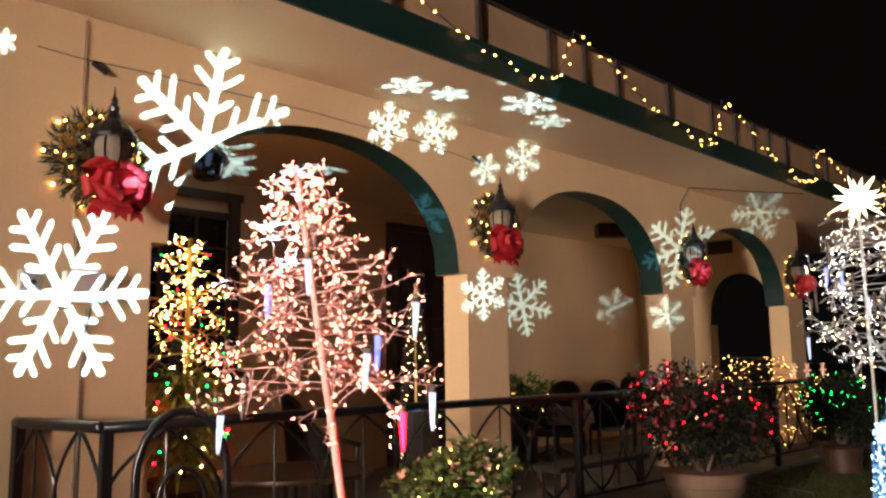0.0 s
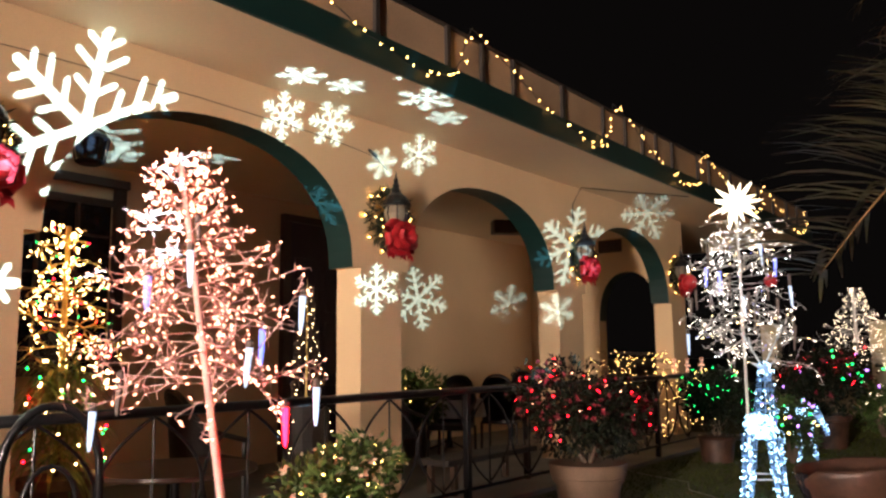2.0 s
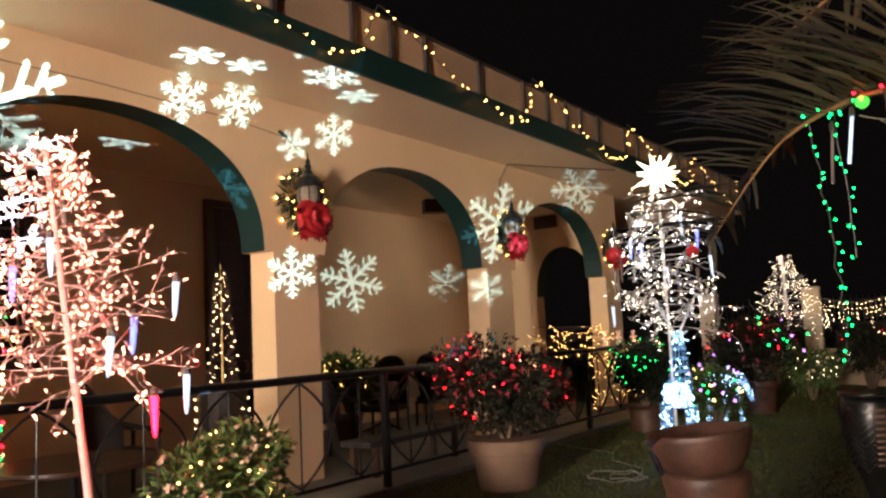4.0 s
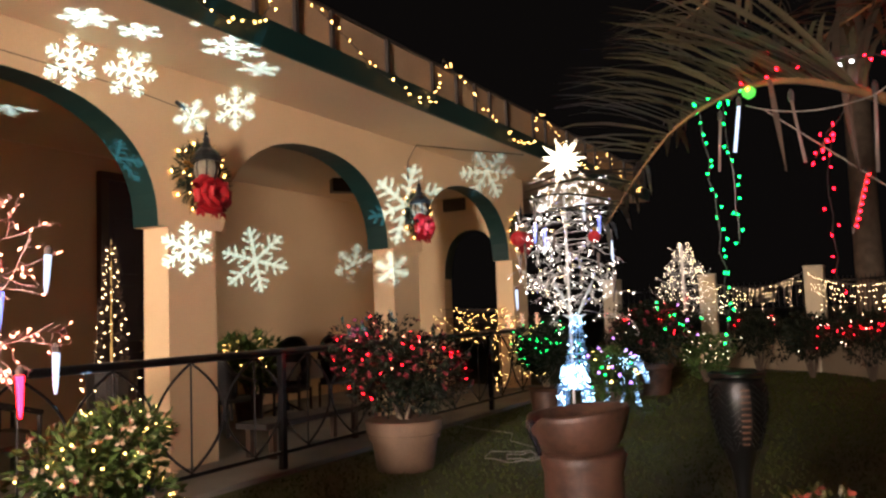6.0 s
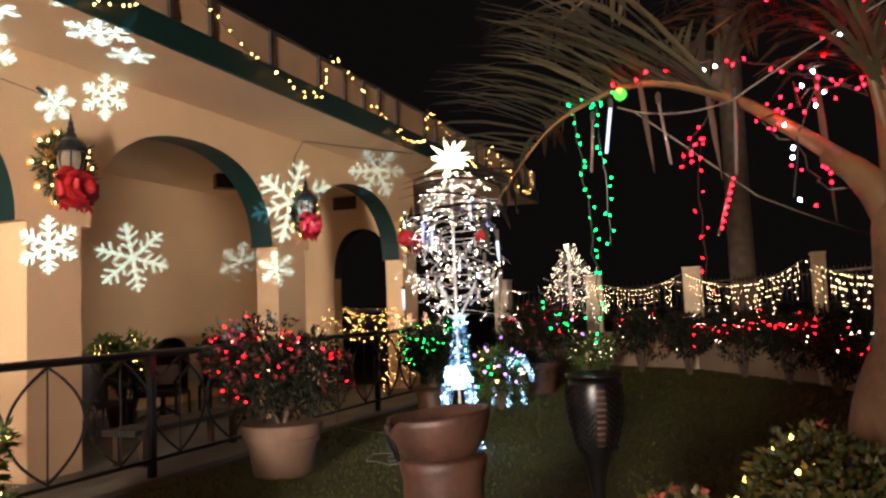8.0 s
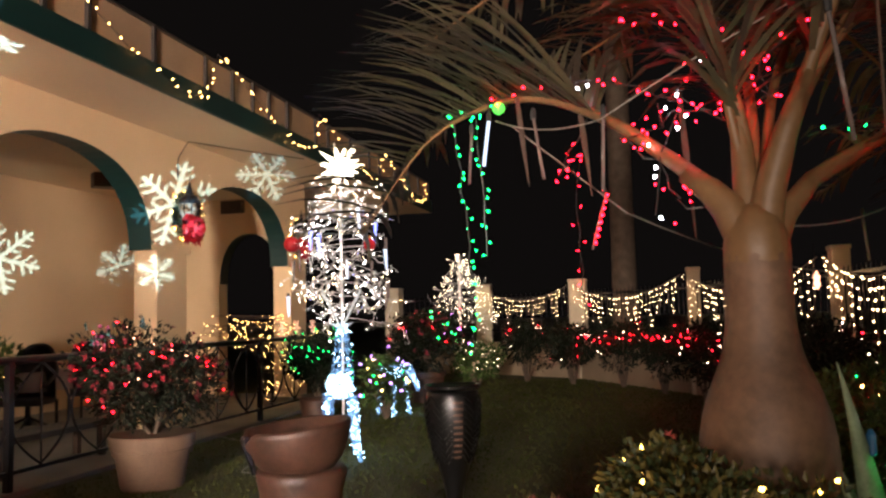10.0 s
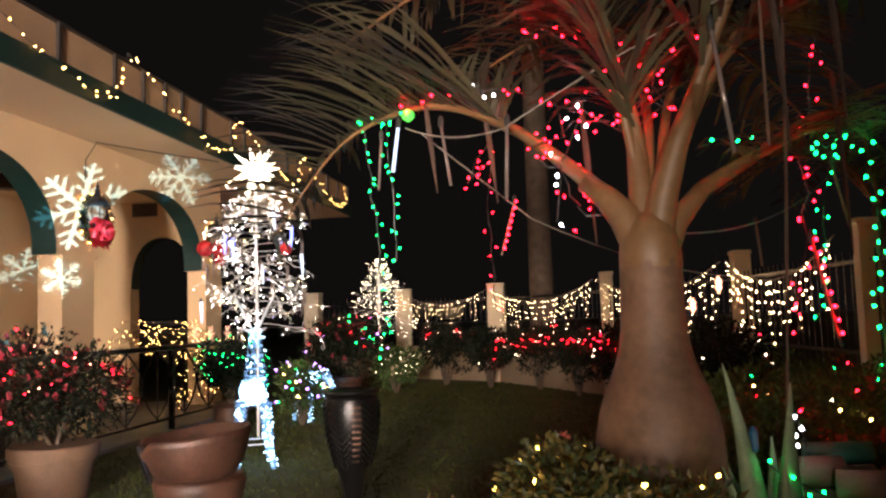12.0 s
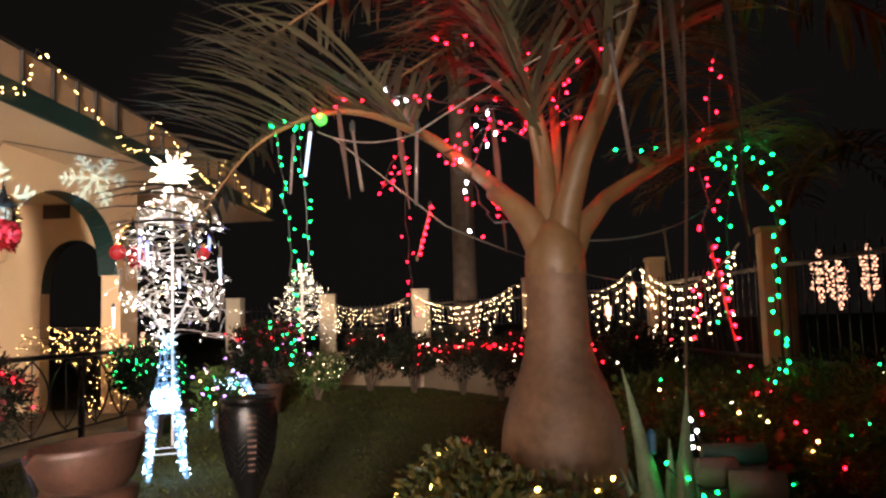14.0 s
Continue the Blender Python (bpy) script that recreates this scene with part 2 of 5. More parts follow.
def arch_line(a, b, spring, crown, n=28):
    c, h = (a + b) / 2, (b - a) / 2
    pts = []
    for i in range(n + 1):
        t = math.pi * (1 - i / n)
        k = 2 / 2.25
        pts.append((c + h * math.copysign(abs(math.cos(t)) ** k, math.cos(t)), spring + (crown - spring) * abs(math.sin(t)) ** k))
    return pts


def arcade(name, arches, y0, y1, top, floor, thick, mats, widen=0.12, SPRING=SPRING, CROWN=CROWN):
    """A wall in the y-z plane, front face at x = 0, with arched openings whose soffits are painted."""
    bm = bmesh.new()
    cells = []
    y = y0
    for a, b in arches:
        cells.append([(y, floor), (a - widen, floor), (a - widen, SPRING), (a - widen, top), (y, top)])
        pts = arch_line(a, b, SPRING, CROWN)
        cells.append([(a - widen, SPRING), (a, SPRING), (a, top), (a - widen, top)])
        cells.append([(b, SPRING), (b + widen, SPRING), (b + widen, top), (b, top)])
        for p, q in zip(pts, pts[1:]):
            if abs(q[0] - p[0]) > 1e-6:
                cells.append([p, q, (q[0], top), (p[0], top)])
        y = b + widen
    cells.append([(y, floor), (y1, floor), (y1, top), (y, top), (y, SPRING)])
    store = {}

    def v(p):
        key = (round(p[0], 4), round(p[1], 4))
        if key not in store:
            store[key] = bm.verts.new((0, p[0], p[1]))
        return store[key]
    for c in cells:
        ring = []
        for p in c:
            w = v(p)
            if w not in ring:
                ring.append(w)
        if len(ring) > 2:
            bm.faces.new(ring)
    front = bm.faces[:]
    got = bmesh.ops.extrude_face_region(bm, geom=front)
    bmesh.ops.translate(bm, vec=(-thick, 0, 0), verts=[g for g in got["geom"] if isinstance(g, bmesh.types.BMVert)])
    bmesh.ops.recalc_face_normals(bm, faces=bm.faces)
    for f in bm.faces:
        c = f.calc_center_median()
        if abs(f.normal.x) < 0.2 and c.z > SPRING - 0.01 and c.z < top - 0.05 and any(a - 0.05 < c.y < b + 0.05 for a, b in arches):
            f.material_index = 1
    return finish(name, bm, mats)


w = arcade("wall_front", ARCHES, Y0, Y1, TOP, 0.0, TH, [M["wall"], M["green"]])
w.location.x = FX
tagged(w, "cream plastered veranda wall with three arches, arch undersides painted green", "wall", kind="structure")

bm = box(bmesh.new(), (BACK - 0.2, Y0, 0), (BACK, Y1, TOP))
tagged(finish("wall_back", bm, M["wall"]), "cream plastered inner veranda wall behind the arches", "wall", kind="structure")
bm = box(bmesh.new(), (BACK, Y0 - 0.2, 0), (FX, Y0, TOP))
tagged(finish("wall_end_near", bm, M["wall"]), "cream plastered end wall of the veranda", "wall", kind="structure")
e = arcade("wall_end_far", [(0.06, 1.24)], 0.0, BACK * -1 + FX - TH, TOP, FLOOR, 0.3, [M["wall"], M["green"]], 0.02, 2.08, 2.99)
e.matrix_basis = pose(FX - TH, Y1, 0, 0, 0, 90)
tagged(e, "cream end wall of the veranda with a dark arched opening", "wall", kind="structure")
bm = box(bmesh.new(), (BACK, Y0, 3.65), (FX - TH, Y1 - 0.3, TOP))
tagged(finish("ceiling", bm, M["soffit"]), "plain cream veranda ceiling", "ceiling", kind="structure")
bm = box(bmesh.new(), (BACK, Y0, 0.0), (-4.5, Y1, FLOOR), 0.01)
tagged(finish("porch_floor", bm, M["slab"]), "raised concrete veranda floor with a bare edge", "floor", kind="structure")

# eaves: soffit sheet, green fascia, tan parapet panels and battens
RX, RY1 = -4.35, 19.5
bm = box(bmesh.new(), (BACK, Y0, TOP), (RX - 0.04, RY1, TOP + 0.1))
tagged(finish("soffit", bm, M["soffit"]), "cream painted soffit under the deep eaves", "soffit", kind="structure")
bm = box(bmesh.new(), (RX - 0.04, Y0, TOP + 0.0), (RX, RY1, TOP + 0.28), 0.008)
tagged(finish("fascia", bm, M["green"]), "dark green fascia board along the eaves", "fascia", kind="structure")
roof = thing("roof_parapet", (0, 0, 0), "tan parapet panels with dark battens above the green fascia", "parapet", kind="structure")
STRUTS = [-3.0, -2.0, -1.0, 0.0, 1.0, 2.0, 3.0, 4.0, 5.0, 6.01, 6.59, 7.18, 8.24, 9.3, 9.95, 10.5, 10.98, 11.57, 12.62, 13.15, 14.2, 15.2, 15.8, 16.8, 17.8, 18.6, 19.44]
for a, b in zip([Y0] + STRUTS, STRUTS):
    part("panel", box(bmesh.new(), (RX - 0.13, a + 0.005, TOP + 0.28), (RX - 0.10, b - 0.005, TOP + 0.705)), M["panel"], roof)
for a in STRUTS:
    part("batten", box(bmesh.new(), (RX - 0.1, a - 0.03, TOP + 0.282), (RX - 0.06, a + 0.03, TOP + 0.72), 0.006), M["batten"], roof)
part("coping", box(bmesh.new(), (RX - 0.16, Y0, TOP + 0.707), (RX - 0.07, RY1, TOP + 0.735), 0.006), M["batten"], roof)

# ground
bm = bmesh.new()
N = 60
vs = [[bm.verts.new((-120 + 240 * (i / N), -60 + 260 * (j / N), 0)) for j in range(N + 1)] for i in range(N + 1)]
for i in range(N):
    for j in range(N):
        bm.faces.new((vs[i][j], vs[i + 1][j], vs[i + 1][j + 1], vs[i][j + 1]))
tagged(finish("ground", bm, M["grass"]), "dark mown lawn at night", "lawn", kind="structure")


# ---- railing ----
def railing_run(name, a, b, post_at, label, n_lens):
    """Top rail, bottom rail, posts and lens-shaped pairs of bowed bars between two ground points."""
    a, b = Vector((*a, 0)), Vector((*b, 0))
    d = (b - a).normalized()
    L = (b - a).length
    th = thing(name, (a.x, a.y, 0), label, "railing", turn=math.degrees(math.atan2(d.y, d.x)))
    TOPZ, BOT = 1.15, 0.2
    part("top_rail", tube(bmesh.new(), [(L * k / 12, 0, TOPZ - 0.03) for k in range(13)], 0.034, sides=10), M["iron"], th, smooth=True)
    part("bottom_rail", box(bmesh.new(), (0, -0.016, BOT - 0.016), (L, 0.016, BOT + 0.016)), M["iron"], th)
    for p in post_at:
        part("post", box(bmesh.new(), (p - 0.03, -0.03, 0), (p + 0.03, 0.03, TOPZ - 0.04), 0.004), M["iron"], th)
    step = L / n_lens
    for i in range(n_lens):
        c = (i + 0.5) * step
        for s in (1, -1):
            pts = [(c + s * step * 0.5 * (1 - abs(2 * k / 16 - 1) ** 2.0), 0.008 * s, BOT + 0.016 + (TOPZ - 0.07 - BOT) * k / 16) for k in range(17)]
            part("bowed_bar", tube(bmesh.new(), pts, 0.0115, sides=6), M["iron"], th)
        part("straight_bar", tube(bmesh.new(), [(c, 0, BOT), (c, 0, TOPZ - 0.05)], 0.0085, sides=5), M["iron"], th)
    return th


RAILX = -4.556
railing_run("railing", (RAILX, 1.95), (RAILX, 13.13), [0.02, 4.47, 8.95, 11.1], "black wrought-iron railing with bowed bars along the veranda", 15)
railing_run("railing_return", (-5.47, 1.8), (RAILX, 1.95), [0.03], "short black iron railing between the wall and a corner post", 2)
# ---- lights on the house ----
def lantern(at):
    t = thing("wall_lantern", at, "black bronze wall lantern with a pointed cap, unlit", "lantern", group="veranda lanterns")
    part("backplate", box(bmesh.new(), (-0.2, -0.05, -0.16), (-0.18, 0.05, 0.06), 0.006), M["bronze"], t)
    part("arm", tube(bmesh.new(), [(-0.19, 0, -0.1), (-0.1, 0, -0.2), (-0.02, 0, -0.22), (0, 0, -0.16)], 0.011, sides=6), M["bronze"], t)
    part("cap", lathe(bmesh.new(), [(0.135, 0.085), (0.14, 0.1), (0.125, 0.135), (0.095, 0.175), (0.05, 0.21), (0.034, 0.25), (0.028, 0.26), (0.034, 0.285), (0.02, 0.31), (0.022, 0.335), (0.008, 0.36), (0.002, 0.42)], 12), M["bronze"], t)
    part("base", lathe(bmesh.new(), [(0.02, -0.17), (0.06, -0.15), (0.075, -0.12), (0.07, -0.1)], 12), M["bronze"], t)
    part("glass", lathe(bmesh.new(), [(0.07, -0.1), (0.1, -0.05), (0.115, 0.01), (0.108, 0.06), (0.095, 0.085)], 16), M["smoked"], t, "smoked glass body")
    for k in range(8):
        a = k * math.pi / 4
        c, s = math.cos(a), math.sin(a)
        part("rib", tube(bmesh.new(), [(0.074 * c, 0.074 * s, -0.1), (0.104 * c, 0.104 * s, -0.05), (0.119 * c, 0.119 * s, 0.01), (0.112 * c, 0.112 * s, 0.06), (0.1 * c, 0.1 * s, 0.09)], 0.006, sides=4), M["bronze"], t)
    return t


def wreath(at):
    t = thing("wreath", at, "green wreath with warm mini lights and gold ornaments", "wreath", group="veranda wreaths")
    bm = bmesh.new()
    R = 0.2
    for i in range(1500):
        a, b = rnd(0, 2 * math.pi), rnd(0, 2 * math.pi)
        rr = rnd(0.01, 0.085)
        p = Vector((0.05 + rr * math.cos(b) * 0.8, (R + rr * math.sin(b)) * math.cos(a), (R + rr * math.sin(b)) * math.sin(a)))
        d = Vector((0.5 * math.cos(b) + rnd(-0.4, 0.7), math.sin(b) * math.cos(a) + rnd(-0.5, 0.5), math.sin(b) * math.sin(a) + rnd(-0.5, 0.5)))
        leaf(bm, p, d, ball_dir(), rnd(0.05, 0.1), 0.014)
    part("needles", bm, M["pine"], t)
    bm = bmesh.new()
    for i in range(22):
        a = rnd(0, 2 * math.pi)
        lathe(bm, [(0.004, -0.02), (0.02, -0.008), (0.02, 0.008), (0.004, 0.02)], 7, (0.11, (R + rnd(-0.06, 0.06)) * math.cos(a), (R + rnd(-0.06, 0.06)) * math.sin(a)))
    tagged(part("ornaments", bm, M["gold"], t, "gold and copper baubles"), kind="stuff")
    bm = bmesh.new()
    for i in range(26):
        a = i * 2 * math.pi / 26 + rnd(-0.08, 0.08)
        r = R + rnd(-0.08, 0.1)
        bulb(bm, (rnd(0.09, 0.15), r * math.cos(a), r * math.sin(a)), ball_dir(), 0.008, 0.022)
    amber = bmesh.new()
    for i in range(9):
        a = i * 0.7 + 1.0
        bulb(amber, (0.02, (R + 0.09) * math.cos(a), (R + 0.09) * math.sin(a)), (-0.1, math.cos(a), math.sin(a)), 0.009, 0.024)
    tagged(part("amber_lights", amber, G["amber"], t, "amber bulbs close to the wall"), kind="stuff")
    tagged(part("light_string", bm, G["warm"], t, "warm mini bulbs"), kind="stuff")
    return t


def bow(at):
    t = thing("red_bow", at, "large red velvet bow with gathered loops and tails", "bow", group="red bows")
    for i in range(22):
        a = i * 2.4
        c, s = math.cos(a), math.sin(a)
        big = (0.21 if i < 9 else 0.16 if i < 16 else 0.1) * rnd(0.9, 1.08)
        lift = 0.0 if i < 9 else 0.045 if i < 16 else 0.085
        bm = bmesh.new()
        rows = []
        for k in range(11):
            u = k / 10
            along = big * math.sin(math.pi * u) ** 0.8
            out = 0.03 + lift + 0.055 * math.sin(2 * math.pi * u) + 0.05 * math.sin(math.pi * u)
            w = 0.026 + 0.042 * math.sin(math.pi * u)
            rows.append([bm.verts.new((out + 0.012 * math.cos(5 * v + i), 1.3 * (c * along - s * w * v), s * along + c * w * v)) for v in (-1, -0.4, 0.3, 1)])
        for p, q in zip(rows, rows[1:]):
            for j in range(3):
                bm.faces.new((p[j], p[j + 1], q[j + 1], q[j]))
        part("loop", bm, M["bow"], t, smooth=True)
    for s in (-1, 1, 0.2):
        bm = bmesh.new()
        rows = []
        for k in range(9):
            u = k / 8
            c = s * 0.17 * u + 0.012 * math.sin(9 * u + s)
            w = 0.03 + 0.02 * u
            rows.append([bm.verts.new((0.05 + 0.025 * math.sin(8 * u + s), c - w, -0.04 - 0.17 * u - (0.04 if k == 8 else 0))), bm.verts.new((0.055, c, -0.04 - 0.17 * u)), bm.verts.new((0.05 + 0.02 * math.cos(7 * u), c + w, -0.04 - 0.17 * u - (0.04 if k == 8 else 0)))])
        for p, q in zip(rows, rows[1:]):
            for j in range(2):
                bm.faces.new((p[j], p[j + 1], q[j + 1], q[j]))
        part("tail", bm, M["bow"], t, smooth=True)
    part("knot", lathe(bmesh.new(), [(0.01, -0.04), (0.04, -0.02), (0.04, 0.02), (0.01, 0.04)], 10, (0.08, 0, 0)), M["bow"], t, smooth=True)
    return t


WALLY = [2.24, 6.36, 10.6, 14.25]
first = None
for i, y in enumerate(WALLY):
    near = (0.0, 0.12, 0.27, 0.3)[i]
    places = ((FX + 0.22, y - near, 2.87), (FX + 0.0, y - 0.04, 2.85), (FX + 0.2, y + 0.02 - near, 2.64))
    if i == 0:
        first = [f(p) for f, p in zip((lantern, wreath, bow), places)]
        for ob, k in zip(first, (1.1, 1.1, 0.92)):
            ob.scale = (k, k, k)
    else:
        for ob, p in zip(first, places):
            copy_thing(ob, pose(*p, 0, 0, 0))

# garland along the eaves, in swags from the coping to the fascia's foot
SWAG = [(0, 4.64), (0.14, 4.52), (0.28, 4.36), (0.42, 4.2), (0.56, 4.06), (0.68, 3.97), (0.8, 3.96), (0.88, 4.06), (0.94, 4.3), (1, 4.62)]
garland = thing("eaves_garland", (0, 0, 0), "string of warm mini lights swagged along the eaves", "string lights")
gm = bmesh.new()
bulb(gm, (0, 0, 0), (0.3, 0.2, -1), 0.0095, 0.028)
shared = bpy.data.meshes.new("bulb")
gm.to_mesh(shared)
gm.free()
shared.materials.append(G["warm"])
line = []
y = 0.0
while y < 18.8:
    for (u, z), (v, w) in zip(SWAG, SWAG[1:]):
        for k in range(4):
            f = k / 4
            line.append((RX + 0.03 + (0.02 if z < 4.2 else -0.03), y + 3.15 * (u + (v - u) * f) + rnd(-0.01, 0.01), z + (w - z) * f + rnd(-0.012, 0.012)))
    y += 3.15
part("wire", tube(bmesh.new(), line, 0.005, sides=4), M["cable"], garland)
for i, p in enumerate(line):
    if p[1] > 1.0 and p[1] < 19.4 and i % 3:
        o = new("bulb", shared)
        o.parent = garland
        o.matrix_basis = pose(p[0] + 0.02 + rnd(-0.01, 0.02), p[1] + rnd(-0.05, 0.05), p[2] + rnd(-0.04, 0.03), rnd(-60, 60), rnd(-60, 60), rnd(0, 360))

# cables and boxes on the wall
cab = thing("wall_cable", (0, 0, 0), "thin dark cable stapled along the wall and soffit", "cable")
part("wire", tube(bmesh.new(), [(FX + 0.012, 1.80, 3.56), (FX + 0.012, 2.11, 3.55), (FX + 0.012, 2.55, 3.57), (FX + 0.012, 4.00, 3.59), (FX + 0.012, 5.44, 3.56), (FX + 0.012, 6.16, 3.50), (FX + 0.012, 6.33, 3.39)], 0.0035, sides=5), M["cable"], cab)
part("wire", tube(bmesh.new(), [(FX + 0.012, 10.38, 3.34), (FX + 0.012, 10.39, 3.61), (FX + 0.1, 10.5, 3.855), (FX + 0.5, 11.3, 3.858), (RX - 0.1, 12.2, 3.858)], 0.007, sides=5), M["cable"], cab)
part("wire", tube(bmesh.new(), [(FX + 0.012, 2.11, 3.83), (FX + 0.012, 2.11, 3.12), (FX + 0.012, 2.09, 2.50), (FX + 0.012, 2.11, 2.12)], 0.005, sides=5), M["cable_pale"], cab)
part("wire", tube(bmesh.new(), [(FX + 0.012, 2.20, 1.84), (FX + 0.012, 2.18, 1.39), (FX + 0.012, 2.16, 0.62)], 0.006, sides=5), M["cable_pale"], cab)
part("plug", tube(bmesh.new(), [(FX + 0.02, 2.16, 3.54), (FX + 0.03, 2.26, 3.48)], 0.02, sides=8), M["cable"], cab)
part("plug", tube(bmesh.new(), [(FX + 0.02, 6.05, 3.55), (FX + 0.03, 6.15, 3.5)], 0.018, sides=8), M["cable"], cab)
jb = thing("junction_box", (FX, 2.16, 1.98), "grey plastic junction box on the wall", "junction box")
part("body", box(bmesh.new(), (0, -0.13, -0.1), (0.1, 0.13, 0.1), 0.008), M["box_grey"], jb)
part("lid", box(bmesh.new(), (0.102, -0.12, -0.09), (0.112, 0.12, 0.09), 0.004), M["box_grey"], jb)
part("lead", tube(bmesh.new(), [(0.05, 0.06, -0.1), (0.04, 0.05, -0.2), (0.02, 0.02, -0.35)], 0.007, sides=5), M["cable"], jb)
part("lead", tube(bmesh.new(), [(0.05, -0.06, -0.1), (0.05, -0.1, -0.15), (0.04, -0.18, -0.14)], 0.005, sides=5), M["cable"], jb)
so = thing("wall_socket", (FX, 1.83, 1.99), "small grey weatherproof wall socket", "socket")
part("body", box(bmesh.new(), (0, -0.07, -0.08), (0.07, 0.07, 0.08), 0.008), M["box_grey"], so)
part("flap", box(bmesh.new(), (0.072, -0.055, -0.03), (0.09, 0.055, 0.07), 0.006), M["box_grey"], so)
part("outlet", tube(bmesh.new(), [(0.09, 0.0, 0.0), (0.098, 0.0, 0.0)], 0.018, sides=10), M["cable"], so)

# window, door, vents and pendant on the inner wall
win = thing("window_1", (BACK, 4.62, 2.68), "dark wooden window with small panes behind the arch", "window", kind="structure")
part("window_frame", box(bmesh.new(), (0, -1.0, 0.72), (0.1, 0.62, 0.82), 0.008), M["wood"], win)
for y in (-0.9, 0.52):
    part("window_frame", box(bmesh.new(), (0, y - 0.06, -1.3), (0.1, y + 0.06, 0.72), 0.008), M["wood"], win)
part("sill", box(bmesh.new(), (0, -1.0, -1.4), (0.14, 0.64, -1.302), 0.01), M["wood"], win)
part("lintel", box(bmesh.new(), (0, -0.84, 0.5), (0.06, 0.46, 0.58), 0.006), M["wood"], win)
for i in range(3):
    part("pane", box(bmesh.new(), (0.0, -0.84 + 0.435 * i, -1.3), (0.02, -0.84 + 0.425 * (i + 1), 0.5)), M["glass_dark"], win)
    part("mullion", box(bmesh.new(), (0.02, -0.84 + 0.435 * i - 0.02, -1.3), (0.05, -0.84 + 0.435 * i + 0.02, 0.5), 0.004), M["wood"], win)
for z in (-0.8, -0.3, 0.15):
    part("glazing_bar", box(bmesh.new(), (0.021, -0.84, z - 0.012), (0.045, 0.46, z + 0.012)), M["wood"], win)
dr = thing("door_1", (BACK, 8.33, FLOOR), "tall dark violet panelled double door", "door", kind="structure")
part("door_frame", box(bmesh.new(), (0, -0.72, 3.3), (0.1, 0.72, 3.4), 0.008), M["wood"], dr)
for s in (-1, 1):
    part("door_frame", box(bmesh.new(), (0, s * 0.66 - 0.06, 0), (0.1, s * 0.66 + 0.06, 3.3), 0.008), M["wood"], dr)
    leafm = part("door_leaf", box(bmesh.new(), (0, min(0, s * 0.6) + 0.004, 0), (0.05, max(0, s * 0.6) - 0.004, 3.298), 0.006), M["door"], dr)
    for z in (0.25, 1.15, 2.05):
        part("raised_panel", box(bmesh.new(), (0.05, s * 0.3 - 0.2, z), (0.07, s * 0.3 + 0.2, z + 0.75), 0.012), M["door"], leafm)
    part("handle", tube(bmesh.new(), [(0.05, s * 0.06, 1.0), (0.1, s * 0.06, 1.02), (0.1, s * 0.06, 1.14), (0.05, s * 0.06, 1.16)], 0.01, sides=6), M["gold"], leafm)
v = thing("wall_vent", (-6.8, Y1 - 0.3, 3.5), "small dark louvred vent high on the wall", "vent", turn=-90)
part("frame", box(bmesh.new(), (0, -0.24, -0.12), (0.03, 0.24, 0.12), 0.006), M["wood"], v)
for k in range(5):
    part("slat", box(bmesh.new(), (0.031, -0.2, -0.09 + 0.04 * k), (0.055, 0.2, -0.068 + 0.04 * k), 0.003), M["wood"], v)
v = thing("ceiling_unit", (-7.17, 11.24, 3.65), "dark louvred ventilation box fixed under the veranda ceiling", "vent", turn=-40)
part("case", box(bmesh.new(), (-0.12, -0.25, -0.22), (0.12, 0.25, 0), 0.012), M["wood"], v)
for k in range(4):
    part("slat", box(bmesh.new(), (0.121, -0.22, -0.19 + 0.045 * k), (0.14, 0.22, -0.17 + 0.045 * k), 0.003), M["wood"], v)
pen = thing("pendant_lantern", (-6.9, 3.85, 3.65), "dark iron pendant lantern hanging from the ceiling, unlit", "lantern")
part("rod", tube(bmesh.new(), [(0, 0, 0), (0, 0, -0.12)], 0.01), M["bronze"], pen)
part("hood", lathe(bmesh.new(), [(0.17, -0.2), (0.15, -0.17), (0.03, -0.1)], 6), M["bronze"], pen)
part("floor_ring", lathe(bmesh.new(), [(0.1, -0.44), (0.13, -0.42), (0.13, -0.4)], 6), M["bronze"], pen)
for k in range(6):
    a = k * math.pi / 3
    part("cage_bar", tube(bmesh.new(), [(0.16 * math.cos(a), 0.16 * math.sin(a), -0.2), (0.125 * math.cos(a), 0.125 * math.sin(a), -0.4)], 0.007, sides=4), M["bronze"], pen)
part("glass", lathe(bmesh.new(), [(0.11, -0.4), (0.14, -0.2)], 6), M["glass_dark"], pen)


